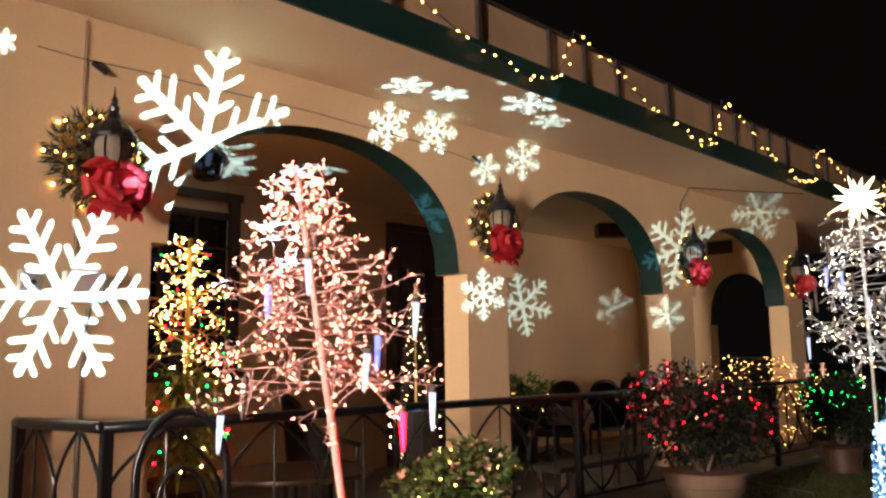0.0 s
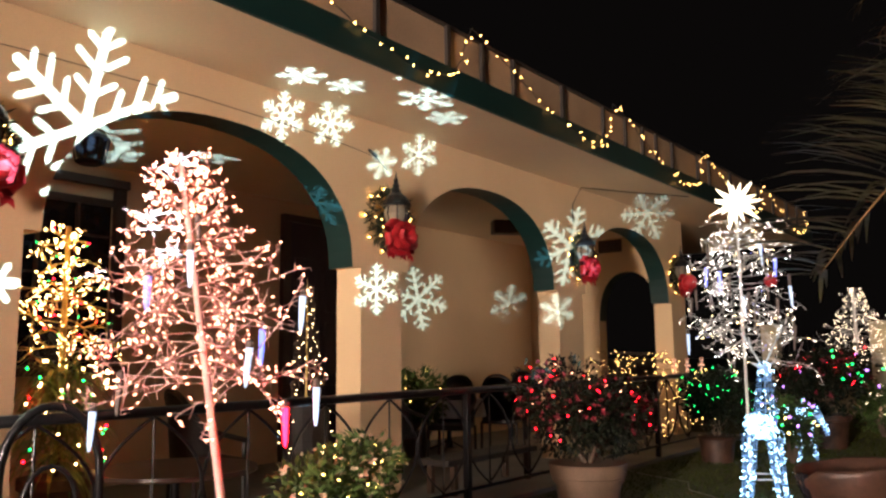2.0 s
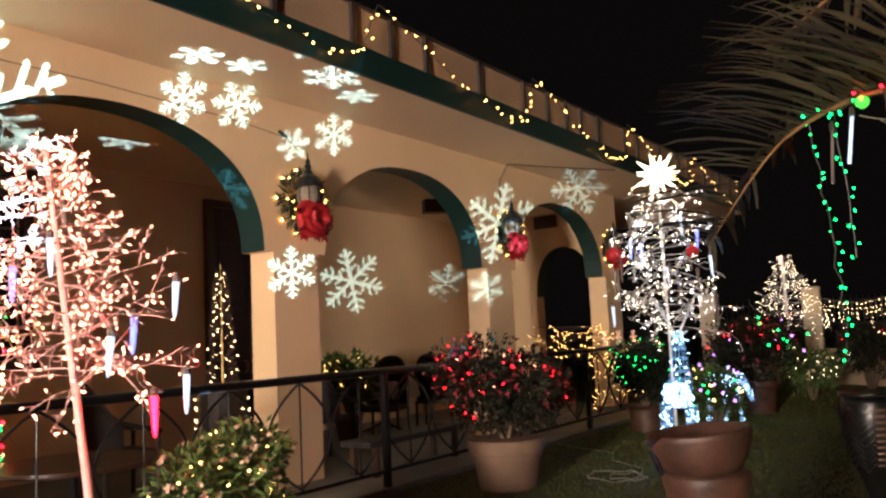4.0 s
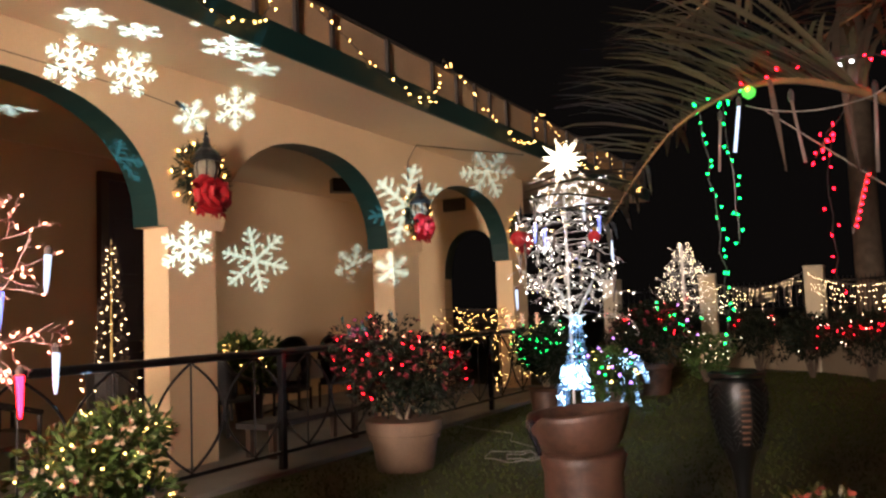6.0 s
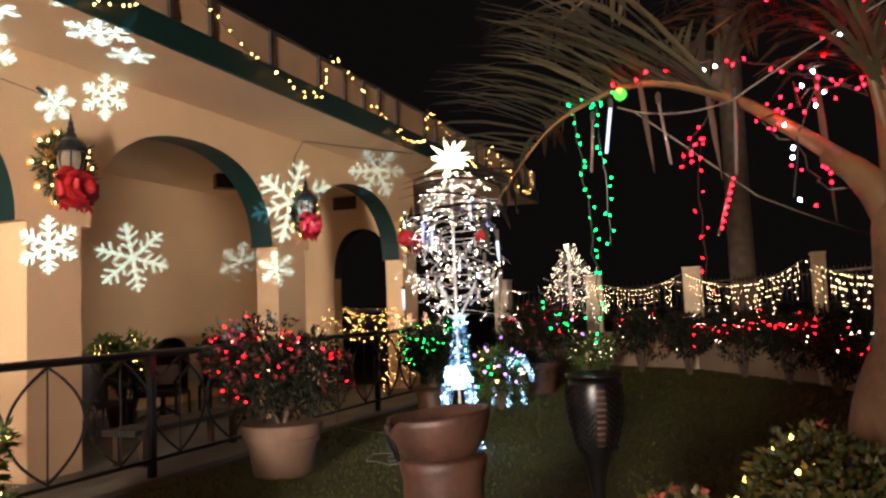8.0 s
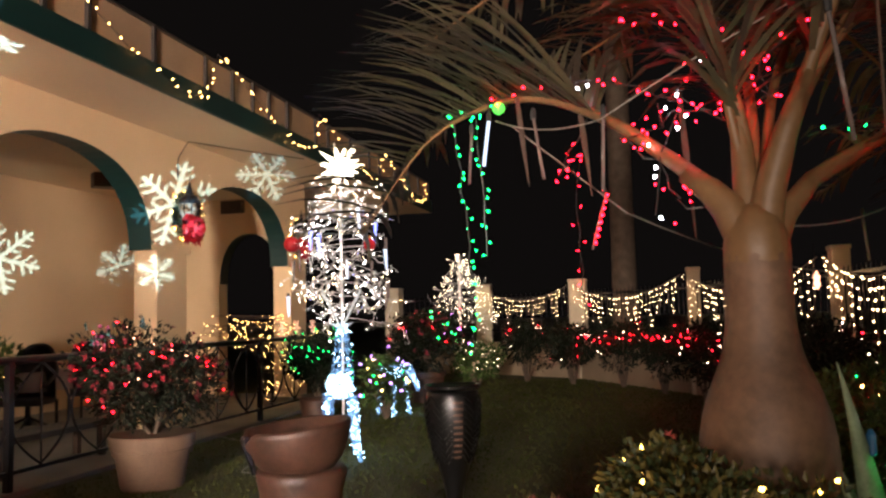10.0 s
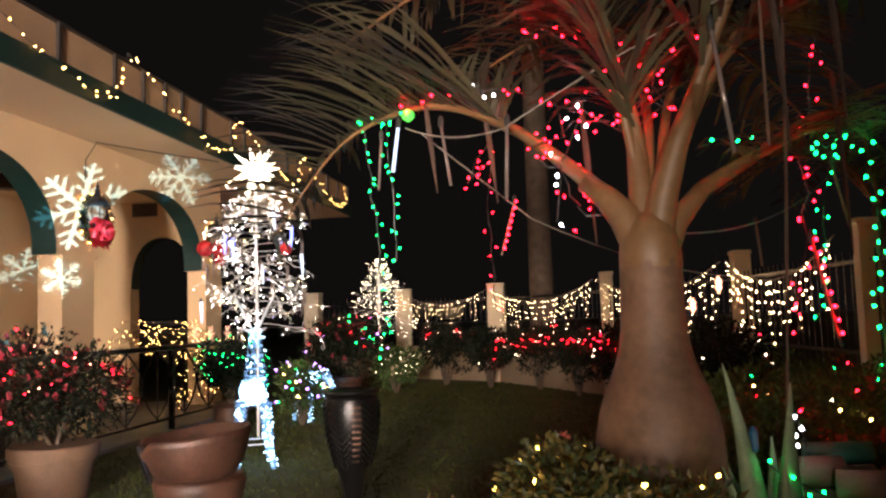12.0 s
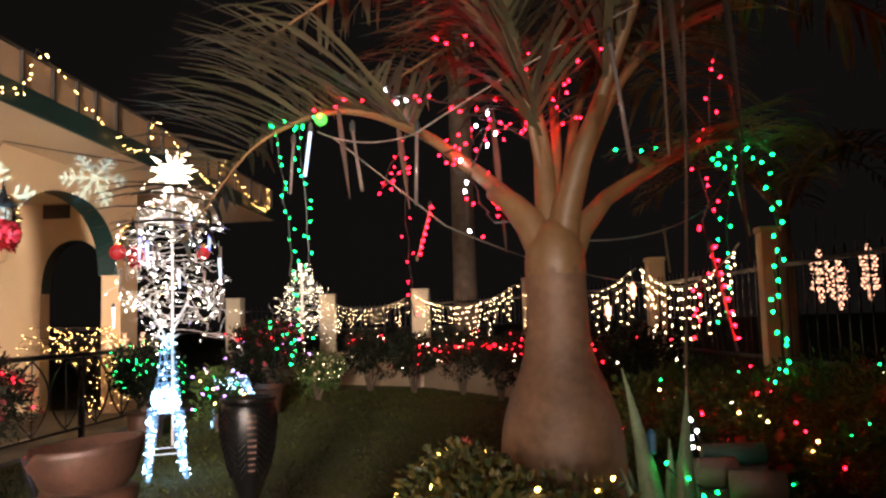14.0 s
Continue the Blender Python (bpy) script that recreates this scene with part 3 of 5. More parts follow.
# ---- porch furniture ----
def wicker_chair(at, turn):
    t = thing("wicker_chair", at, "dark wicker armchair with a rounded high back", "chair", group="veranda chairs", turn=turn)
    part("seat", box(bmesh.new(), (-0.26, -0.26, 0.38), (0.26, 0.28, 0.46), 0.03), M["wicker"], t)
    bm = bmesh.new()
    rows = []
    for i in range(13):
        a = math.pi * i / 12
        top = 1.1 - 0.38 * abs(math.cos(a)) ** 3
        rows.append([bm.verts.new((0.3 * math.cos(a), 0.1 + 0.24 * math.sin(a) + 0.1 * (z / 1.0 - 0.4) * math.sin(a), z)) for z in [0.44 + (top - 0.44) * k / 6 for k in range(7)]])
    for p, q in zip(rows, rows[1:]):
        for j in range(6):
            bm.faces.new((p[j], p[j + 1], q[j + 1], q[j]))
    bmesh.ops.solidify(bm, geom=bm.faces[:], thickness=0.03)
    part("backrest", bm, M["wicker"], t, smooth=True)
    rim = [(0.3 * math.cos(math.pi * i / 16), 0.1 + (0.24 + 0.06) * math.sin(math.pi * i / 16), 1.1 - 0.38 * abs(math.cos(math.pi * i / 16)) ** 3) for i in range(17)]
    part("rim", tube(bmesh.new(), [(0.3, -0.25, 0.62)] + rim + [(-0.3, -0.25, 0.62)], 0.026, sides=7), M["wicker"], t, smooth=True)
    for x in (-0.27, 0.27):
        for y in (-0.24, 0.26):
            part("leg", tube(bmesh.new(), [(x, y, 0), (x * 0.98, y, 0.6 if y < 0 else 0.42)], 0.022, sides=6), M["wicker"], t)
    return t


c0 = wicker_chair((-6.9, 9.3, FLOOR), 20)
for x, y, a in ((-6.8, 8.0, 185), (-7.9, 8.8, 100), (-6.9, 10.6, 200), (-6.6, 5.0, 170), (-7.4, 12.3, 60)):
    copy_thing(c0, pose(x, y, FLOOR, 0, 0, a))


def table(at, top, label, cloth=False, r=0.5):
    t = thing("round_table", at, label, "table")
    part("tabletop", lathe(bmesh.new(), [(r - 0.01, top - 0.035), (r, top - 0.02), (r - 0.005, top)], 32), M["table"], t)
    part("column", lathe(bmesh.new(), [(0.06, 0.05), (0.035, 0.2), (0.035, top - 0.1), (0.09, top - 0.036)], 14), M["iron"], t)
    for k in range(4):
        a = k * math.pi / 2 + 0.4
        part("foot", tube(bmesh.new(), [(0.03 * math.cos(a), 0.03 * math.sin(a), 0.14), (0.2 * math.cos(a), 0.2 * math.sin(a), 0.06), (0.33 * math.cos(a), 0.33 * math.sin(a), 0.015)], 0.02, 0.014), M["iron"], t)
    return t


table((-7.4, 9.9, FLOOR), 0.75, "dark round veranda table set among wicker chairs")
cl = thing("tablecloth", (-7.4, 9.9, FLOOR + 0.752), "pale crumpled cloth draped over the veranda table", "tablecloth")
bm = bmesh.new()
rows = []
for i in range(40):
    a = 2 * math.pi * i / 40
    f = 0.04 * math.sin(7 * a)
    rows.append([bm.verts.new(((r + f * k) * math.cos(a), (r + f * k) * math.sin(a), z)) for r, z, k in ((0.02, 0.006, 0), (0.3, 0.008, 0), (0.505, 0.006, 0), (0.53, -0.06, 0.6), (0.55, -0.24, 1))])
for i in range(40):
    p, q = rows[i], rows[(i + 1) % 40]
    for j in range(4):
        bm.faces.new((p[j], q[j], q[j + 1], p[j + 1]))
part("cloth", bm, M["cloth"], cl, smooth=True)
table((-5.3, 3.75, FLOOR), 0.6, "low black garden table behind the railing", r=0.6)
bt = thing("wooden_bench", (-5.15, 7.5, FLOOR), "long dark wooden bench behind the railing", "bench")
part("seat", box(bmesh.new(), (-0.2, -0.85, 0.3), (0.2, 0.85, 0.36), 0.01), M["wicker"], bt)
for y in (-0.7, 0.7):
    for x in (-0.15, 0.15):
        part("leg", box(bmesh.new(), (x - 0.03, y - 0.03, 0), (x + 0.03, y + 0.03, 0.299), 0.004), M["table"], bt)


# warm net lights over the far end of the railing, and a string down the pier
def scatter_lights(name, label, lo, hi, n, mat, r, cat="string lights"):
    t = thing(name, (0, 0, 0), label, cat)
    spots = [(rnd(lo[0], hi[0]), rnd(lo[1], hi[1]), rnd(lo[2], hi[2])) for _ in range(n)]
    spots.sort(key=lambda p: (round(p[2] * 4), p[1]))
    part("wire", tube(bmesh.new(), spots, 0.003, sides=3), M["cable"], t)
    for p in spots:
        bm = bmesh.new()
        bulb(bm, p, ball_dir(), r, r * 2.6)
        part("bulb", bm, G[mat], t)
    return t


scatter_lights("net_lights", "warm net lights draped over the far railing", (-4.62, 10.9, 0.3), (-4.5, 13.1, 1.2), 130, "warm", 0.0065)
scatter_lights("net_lights", "warm lights on plants at the veranda's end", (-6.6, 12.6, 0.9), (-5.3, 14.0, 1.5), 130, "warm", 0.0075)
pier = thing("pier_string", (0, 0, 0), "warm light string hanging down the veranda pier", "string lights")
line = [(FX - TH - 0.03 + rnd(-0.02, 0.02), 10.66 + rnd(-0.02, 0.02), 2.0 - 0.07 * k) for k in range(26)]
part("wire", tube(bmesh.new(), line, 0.004, sides=4), M["cable"], pier)
for p in line:
    bm = bmesh.new()
    bulb(bm, p, (1, 0.5, -0.3), 0.009, 0.024)
    part("bulb", bm, G["warm"], pier)
for y, z in ((11.6, 0), (12.1, 0), (12.7, 0)):
    t = thing("snowflake_lamp", (-4.556, y, 1.27), "small rose-lit snowflake ornament over the railing", "snowflake lamp", group="snowflake lamps")
    fr, bm = bmesh.new(), bmesh.new()
    for k in range(6):
        a = k * math.pi / 3
        tube(fr, [(0, 0, 0), (0.0, 0.11 * math.cos(a), 0.11 * math.sin(a))], 0.005, sides=4)
        for q in (0.4, 0.7, 1):
            bulb(bm, (0.0, 0.11 * q * math.cos(a), 0.11 * q * math.sin(a)), (1, -1, 0), 0.008, 0.02)
    part("frame", fr, M["wire_white"], t)
    tagged(part("light_string", bm, G["rose"], t, "rose-white bulbs"), kind="stuff")
# ---- lit trees of wrapped wire ----
def twig(wire, lamps, p, d, length, depth, curl, chance, thick, tips):
    """One curling wire with side twigs and bulbs."""
    pts = [Vector(p)]
    d = Vector(d).normalized()
    n = 6
    axis = ball_dir()
    for i in range(n):
        d = (d + axis * curl * rnd(-0.2, 1) + Vector((0, 0, rnd(-0.16, 0.1)))).normalized()
        pts.append(pts[-1] + d * length / n)
        if depth and i > 0 and rnd(0, 1) < 0.85:
            twig(wire, lamps, pts[-1], d + ball_dir() * 1.1, length * rnd(0.2, 0.4), depth - 1, curl * 2.2, chance, thick * 0.75, tips)
        elif rnd(0, 1) < chance:
            lamps.append((pts[-1].copy(), (d + ball_dir()).normalized()))
    if rnd(0, 1) < tips:
        lamps.append((pts[-1].copy(), d.copy()))
    tube(wire, pts, thick, thick * 0.7, 4, False)


def wire_tree(at, label, z0, z1, radius, branches, wire_mat, bulb_mats, lean=(0, 0), pole=0.022, bulb_size=(0.008, 0.026), depth=1, square=False, curl=0.35, name="lit_wire_tree", twist=0.0, chance=0.1, thick=0.006, tips=0.6):
    t = thing(name, at, label, "lit tree")
    axis = lambda z: Vector((lean[0] * z / z1, lean[1] * z / z1, z))
    part("pole", tube(bmesh.new(), [axis(z1 * k / 8) for k in range(9)], pole, pole * 0.7, 8), wire_mat, t, smooth=True)
    wire, lamps = bmesh.new(), []
    for i in range(branches):
        u = (i + rnd(0, 0.8)) / branches
        u = u ** 0.85
        z = z0 + (z1 - z0) * u
        a = i * 2.4 + rnd(-0.3, 0.3) + twist
        r = radius * (1 - u) ** 0.8 + 0.1
        if square:
            r = radius * (1 - 0.4 * u) * (1.15 if abs(math.cos(2 * a)) > 0.6 else 0.8)
        d = Vector((math.cos(a), math.sin(a), rnd(-0.1, 0.25)))
        twig(wire, lamps, axis(z), d, r, depth, curl, chance, thick, tips)
    tagged(part("wirework", wire, wire_mat, t), kind="stuff")
    for i in range(int((z1 - z0) * 18)):
        d = ball_dir()
        lamps.append((axis(z0 * 0.9 + (z1 - z0 * 0.9) * rnd(0, 1)) + d * pole, d))
    bms = [bmesh.new() for _ in bulb_mats]
    weights = [w for _, w, _ in bulb_mats]
    for p, d in lamps:
        bulb(random.choices(bms, weights)[0], p, d, *bulb_size)
    for b, (m, _, lab) in zip(bms, bulb_mats):
        tagged(part("light_string", b, G[m], t, lab), kind="stuff")
    return t, lamps


def icicle(at, length, mat, label, group, tilt=0.0):
    t = thing("icicle_light", at, label, "icicle light", group=group)
    t.rotation_euler = (tilt, tilt * 0.7, rnd(0, 6))
    part("tube", lathe(bmesh.new(), [(0.006, -length), (0.012, -length * 0.8), (0.016, -length * 0.3), (0.018, 0.0)], 8, wobble=0.08), mat, t, smooth=True)
    part("cap", lathe(bmesh.new(), [(0.019, 0.0), (0.02, 0.03), (0.008, 0.045)], 8), M["acrylic"], t)
    return t


pink, pl = wire_tree((-3.08, 2.6, 0), "rose-lit wire tree with curling branches on a bare pole", 1.24, 2.6, 0.52, 78, M["wire_pink"], [("pink", 1, "rose-white mini bulbs")], lean=(-0.78, 0.12), pole=0.024, bulb_size=(0.0043, 0.023), depth=2, curl=0.3, thick=0.004, chance=0.02, tips=0.36)
yel, _ = wire_tree((-6.3, 3.37, 1.0), "straw-coloured lit wire tree in a leafy pot", 0.45, 1.52, 0.42, 34, M["wire_tan"], [("yellow", 16, "warm bulbs"), ("red", 1, "red bulbs"), ("green", 1.4, "green bulbs")], pole=0.03, bulb_size=(0.005, 0.024), depth=2, thick=0.0068, chance=0.02, tips=0.42)
star_tree, _ = wire_tree((-3.2, 10.5, 0), "white-lit wire tree with a glowing star on top", 1.36, 3.12, 0.7, 60, M["wire_white"], [("white", 12, "white mini bulbs"), ("blue", 1, "blue bulbs"), ("cool", 3, "cool white bulbs"), ("yellow", 2, "warm bulbs")], pole=0.02, bulb_size=(0.0046, 0.026), depth=2, square=True, curl=0.25, thick=0.0045, chance=0.02, tips=0.24)
far_tree, _ = wire_tree((-3.1, 16.8, 0.2), "small white-lit cone tree among the far shrubs", 0.95, 2.4, 0.7, 60, M["wire_white"], [("far_white", 1, "white bulbs")], pole=0.03, bulb_size=(0.006, 0.026), depth=1, chance=0.06, thick=0.004)

# moravian star on the white tree
st = thing("star_topper", (-3.2, 10.5, 3.36), "glowing many-pointed white star on the tree's tip", "star")
dirs = []
for i in range(26):
    z = 1 - 2 * (i + 0.5) / 26
    a = i * 2.39996
    s = math.sqrt(1 - z * z)
    dirs.append(Vector((s * math.cos(a), s * math.sin(a), z)))
for i, d in enumerate(dirs):
    a = d.orthogonal().normalized()
    b = d.cross(a)
    bm = bmesh.new()
    L = 0.38 if i % 2 else 0.27
    tip = bm.verts.new(d * L)
    ring = [bm.verts.new(d * 0.09 + 0.042 * (math.cos(k * math.pi / 2) * a + math.sin(k * math.pi / 2) * b)) for k in range(4)]
    for k in range(4):
        bm.faces.new((ring[k], ring[(k + 1) % 4], tip))
    bm.faces.new(ring[::-1])
    part("point", bm, G["star"], st)
part("core", lathe(bmesh.new(), [(0.02, -0.1), (0.08, -0.06), (0.1, 0), (0.08, 0.06), (0.02, 0.1)], 12), G["star"], st)
part("stem", tube(bmesh.new(), [(0, 0, -0.42), (0, 0, -0.1)], 0.018), M["wire_white"], st)

# icicles hung on the trees
ICE = [(-3.1, 2.62, 1.5, "ice"), (-3.25, 3.1, 1.78, "ice"), (-3.72, 2.75, 2.2, "cool"), (-3.5, 2.55, 2.0, "ice"), (-2.98, 2.95, 1.3, "ice"), (-3.1, 2.85, 1.2, "red"), (-3.95, 2.6, 1.9, "blue"), (-3.85, 2.4, 1.35, "cool"), (-3.75, 2.2, 1.2, "ice"), (-3.4, 2.95, 1.6, "blue")]
for i, (x, y, z, m) in enumerate(ICE):
    icicle((x, y, z), 0.19, (G["tube"] if m == "ice" else G[m]) if m != "cool" else M["acrylic"], {"ice": "icy white icicle light on the rose tree", "red": "red glowing icicle light on the rose tree", "blue": "violet-blue icicle light on the rose tree", "cool": "clear unlit icicle ornament on the rose tree"}[m], "rose tree icicles", rnd(-0.1, 0.1))
for i in range(20):
    a, z = i * 2.4, rnd(1.5, 2.8)
    r = 0.72 * (1 - 0.35 * (z - 1.4) / 1.7)
    m = ["ice", "white", "blue", "cool"][i % 4]
    icicle((-3.2 + r * math.cos(a), 10.5 + r * math.sin(a), z), 0.26, (G["blue"] if i % 2 else G["tube"]) if i % 3 == 0 else M["acrylic"], "slender icicle ornament on the white tree", "white tree icicles", rnd(-0.1, 0.1))
for x, y, z, r in ((-3.75, 10.2, 2.35, 0.1), (-2.9, 10.75, 2.35, 0.08)):
    b = thing("bauble", (x, y, z), "round red bauble on the white tree", "bauble", group="red baubles")
    part("ball", lathe(bmesh.new(), [(0.01, -r)] + [(r * math.cos(k * math.pi / 10), r * math.sin(k * math.pi / 10)) for k in range(-4, 5)] + [(0.02, r)], 16), M["bow"], b, smooth=True)
    part("cap", lathe(bmesh.new(), [(0.02, r), (0.022, r + 0.03), (0.008, r + 0.04)], 8), M["gold"], b)


# ---- lit deer ----
def deer(at, turn, k, grazing, label):
    t = thing("lit_deer", at, label, "deer figure", turn=turn)
    tubes = {}
    led = bmesh.new()

    def limb(name, pts, r0, r1):
        net = tube(bmesh.new(), [Vector(pts[0]).lerp(Vector(pts[1]), u / 3) * k for u in range(3)] + [Vector(pts[1]).lerp(Vector(pts[-1]), u / 3) * k for u in range(4)], r0 * k, r1 * k, 7)
        bmesh.ops.wireframe(net, faces=net.faces[:], thickness=0.007, use_replace=True, use_even_offset=False)
        part(name, net, G["rope"], t)
        for (p, q) in zip(pts, pts[1:]):
            p, q = Vector(p) * k, Vector(q) * k
            n = max(2, int((q - p).length / 0.02))
            for i in range(n):
                c = p.lerp(q, i / n)
                d = ball_dir()
                bulb(led, c + d * (r0 + r1) / 2 * k * 0.95, d, 0.008, 0.02)
    for x in (-0.2, 0.22):
        for y in (-0.12, 0.12):
            limb("leg", [(x * 1.12, y * 1.5, 0), (x, y * 1.2, 0.32), (x * 0.9, y, 0.66)], 0.022, 0.05)
    part("brace", tube(bmesh.new(), [Vector((0.22, -0.16, 0.25)) * k, Vector((0.22, 0.16, 0.25)) * k], 0.008), M["deer_rope"], t)
    part("brace", tube(bmesh.new(), [Vector((-0.21, -0.16, 0.25)) * k, Vector((-0.21, 0.16, 0.25)) * k], 0.008), M["deer_rope"], t)
    bm = lathe(bmesh.new(), [(0.03, -0.38), (0.1, -0.34), (0.135, -0.18), (0.11, 0.06), (0.115, 0.24), (0.075, 0.33), (0.03, 0.38)], 14)
    bmesh.ops.rotate(bm, verts=bm.verts, matrix=Matrix.Rotation(math.pi / 2, 3, "Y"))
    bmesh.ops.translate(bm, verts=bm.verts, vec=(0, 0, 0.76))
    bmesh.ops.scale(bm, verts=bm.verts, vec=(k, k, k))
    bmesh.ops.wireframe(bm, faces=bm.faces[:], thickness=0.008, use_replace=True, use_even_offset=False)
    part("body", bm, G["rope"], t)
    for i in range(260):
        d = Vector((0, math.cos(i * 2.4), math.sin(i * 2.4)))
        out = math.sqrt(rnd(0.02, 1)) * 0.125
        bulb(led, Vector((rnd(-0.34, 0.3), d.y * out, 0.76 + d.z * out)) * k, d, 0.007, 0.018)
    if grazing:
        neck = [(0.28, 0, 0.8), (0.45, 0, 0.82), (0.58, 0, 0.68)]
        head = [(0.54, 0, 0.74), (0.66, 0, 0.6), (0.72, 0, 0.46)]
    else:
        neck = [(0.26, 0, 0.84), (0.34, 0, 1.05), (0.38, 0, 1.36)]
        head = [(0.34, 0, 1.38), (0.48, 0, 1.37), (0.6, 0, 1.31)]
    limb("neck", neck, 0.13, 0.06)
    limb("head", head, 0.058, 0.03)
    h = Vector(head[0])
    for s in (-1, 1):
        part("ear", tube(bmesh.new(), [h * k, (h + Vector((-0.06, s * 0.12, 0.05))) * k], 0.03 * k, 0.006 * k), M["deer_rope"], t)
        if not grazing:
            for name, line in (("antler", ((0, 0.03, 0.05), (-0.04, 0.12, 0.22), (0.02, 0.2, 0.4))), ("antler_tine", ((-0.03, 0.1, 0.18), (0.08, 0.14, 0.3))), ("antler_tine", ((-0.01, 0.15, 0.28), (-0.1, 0.2, 0.36)))):
                part(name, tube(bmesh.new(), [(h + Vector((u, s * v, w))) * k for u, v, w in line], 0.012 * k, 0.006 * k), M["deer_rope"], t)
    part("tail", tube(bmesh.new(), [Vector((-0.35, 0, 0.82)) * k, Vector((-0.44, 0, 0.74)) * k], 0.035 * k, 0.01 * k), M["deer_rope"], t)
    tagged(part("led_lights", led, G["ice"], t, "icy blue-white diodes"), kind="stuff")


deer((-2.46, 8.5, 0), -64, 0.95, False, "tall standing reindeer figure of icy white light tubes")
deer((-3.05, 12.1, 0), -35, 0.8, True, "small grazing reindeer figure of icy white lights")


# ---- shrubs and pots ----
def shrub(name, at, label, r, h, n, leaf_mat, size, lights=(), blooms=None, stems=9, z0=0.0, category="shrub", flat=1.0, hang=0.0, plump=1.0):
    t = thing(name, at, label, category)
    bm = bmesh.new()
    lobes = [(Vector((r * 0.55 * math.cos(i * 2.4) * rnd(0.4, 1), r * 0.55 * math.sin(i * 2.4) * rnd(0.4, 1), z0 + h * rnd(0.3, 0.75))), r * rnd(0.4, 0.62)) for i in range(11)]
    woody = bmesh.new()
    for c, q in lobes[:stems]:
        tube(woody, [(c.x * 0.12, c.y * 0.12, 0), (c.x * 0.5, c.y * 0.5, c.z * 0.5), tuple(c)], 0.018, 0.007, 5)
    tagged(part("branchwork", woody, M["bark"], t), kind="stuff")
    spots = []
    for i in range(n):
        c, q = random.choice(lobes)
        d = ball_dir()
        p = c + Vector((d.x, d.y, d.z * flat * 0.85)) * q * rnd(0.55, 1.05)
        if p.z < 0.04:
            continue
        leaf(bm, p, d + ball_dir() * 0.7 + Vector((0, 0, -hang)), ball_dir(), size * rnd(0.6, 1.3), size * plump * rnd(0.3, 0.5))
        spots.append((p, d))
    tagged(part("foliage", bm, leaf_mat, t), kind="stuff")
    spots = sorted(spots, key=lambda s: -(math.hypot(s[0].x, s[0].y) / r + s[0].z / (z0 + h)))[:max(60, len(spots) // 3)]
    if blooms:
        mat, count, bs, lab = blooms
        bm = bmesh.new()
        for p, d in random.sample(spots, min(count, len(spots))):
            for k in range(6):
                leaf(bm, p + d * 0.03, d * 0.6 + ball_dir(), d, bs, bs * 0.7)
        tagged(part("blossom", bm, mat, t, lab), kind="stuff")
    for m, count, lab, rr in lights:
        bm = bmesh.new()
        for p, d in random.sample(spots, min(count, len(spots))):
            bulb(bm, p + d * 0.025, d + ball_dir() * 0.5, rr, rr * 2.4)
        tagged(part("light_string", bm, G[m], t, lab), kind="stuff")
    return t


def pot(name, at, label, profile, mat, turn=0, tilt=0.0):
    t = thing(name, at, label, "plant pot")
    b = part("body", lathe(bmesh.new(), profile, 64), mat, t)
    r, z = profile[-1]
    part("soil", lathe(bmesh.new(), [(r * 0.9, z - 0.06), (r * 0.9, z - 0.012)], 20), M["grass"], t)
    return t


shrub("flowering_shrub", (-3.3, 3.45, 0), "green shrub with pale pink blossoms and warm lights", 0.44, 1.12, 4200, M["leaf"], 0.07, [("warm", 60, "warm mini bulbs", 0.007)], (M["blossom"], 150, 0.03, "pale pink blossoms"))
shrub("flowering_shrub", (-2.75, 2.75, 0), "low green shrub with warm lights under the rose tree", 0.5, 0.62, 2200, M["leaf"], 0.075, [("warm", 16, "warm mini bulbs", 0.0085)])
pot("terracotta_pot", (-3.6, 7.0, 0), "large banded pale terracotta pot on the lawn", [(0.25, 0), (0.262, 0.02), (0.308, 0.285), (0.33, 0.288), (0.337, 0.33), (0.326, 0.333), (0.328, 0.345), (0.35, 0.348), (0.362, 0.445), (0.355, 0.458), (0.335, 0.458)], M["pale_pot"])
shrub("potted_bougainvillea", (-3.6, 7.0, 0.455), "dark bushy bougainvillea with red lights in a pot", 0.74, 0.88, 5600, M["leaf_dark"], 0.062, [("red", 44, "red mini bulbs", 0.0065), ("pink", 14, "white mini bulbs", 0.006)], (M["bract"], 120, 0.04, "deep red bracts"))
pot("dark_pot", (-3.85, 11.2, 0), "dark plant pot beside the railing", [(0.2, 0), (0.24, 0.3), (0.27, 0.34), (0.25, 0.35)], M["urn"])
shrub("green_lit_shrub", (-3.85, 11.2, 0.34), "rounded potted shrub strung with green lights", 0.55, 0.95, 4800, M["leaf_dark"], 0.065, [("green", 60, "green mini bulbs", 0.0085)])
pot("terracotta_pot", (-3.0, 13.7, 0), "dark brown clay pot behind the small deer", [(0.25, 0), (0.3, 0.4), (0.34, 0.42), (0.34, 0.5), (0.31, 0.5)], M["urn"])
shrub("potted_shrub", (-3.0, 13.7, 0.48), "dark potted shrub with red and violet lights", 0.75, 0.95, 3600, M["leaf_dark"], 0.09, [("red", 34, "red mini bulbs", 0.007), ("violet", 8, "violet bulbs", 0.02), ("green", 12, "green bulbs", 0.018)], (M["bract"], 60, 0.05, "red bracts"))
shrub("potted_shrub", (-3.0, 11.6, 0.0), "flowering shrub with violet and yellow lights behind the deer", 0.4, 0.95, 1600, M["leaf"], 0.08, [("violet", 14, "violet bulbs", 0.018), ("green", 10, "green bulbs", 0.016), ("warm", 8, "yellow bulbs", 0.016)])
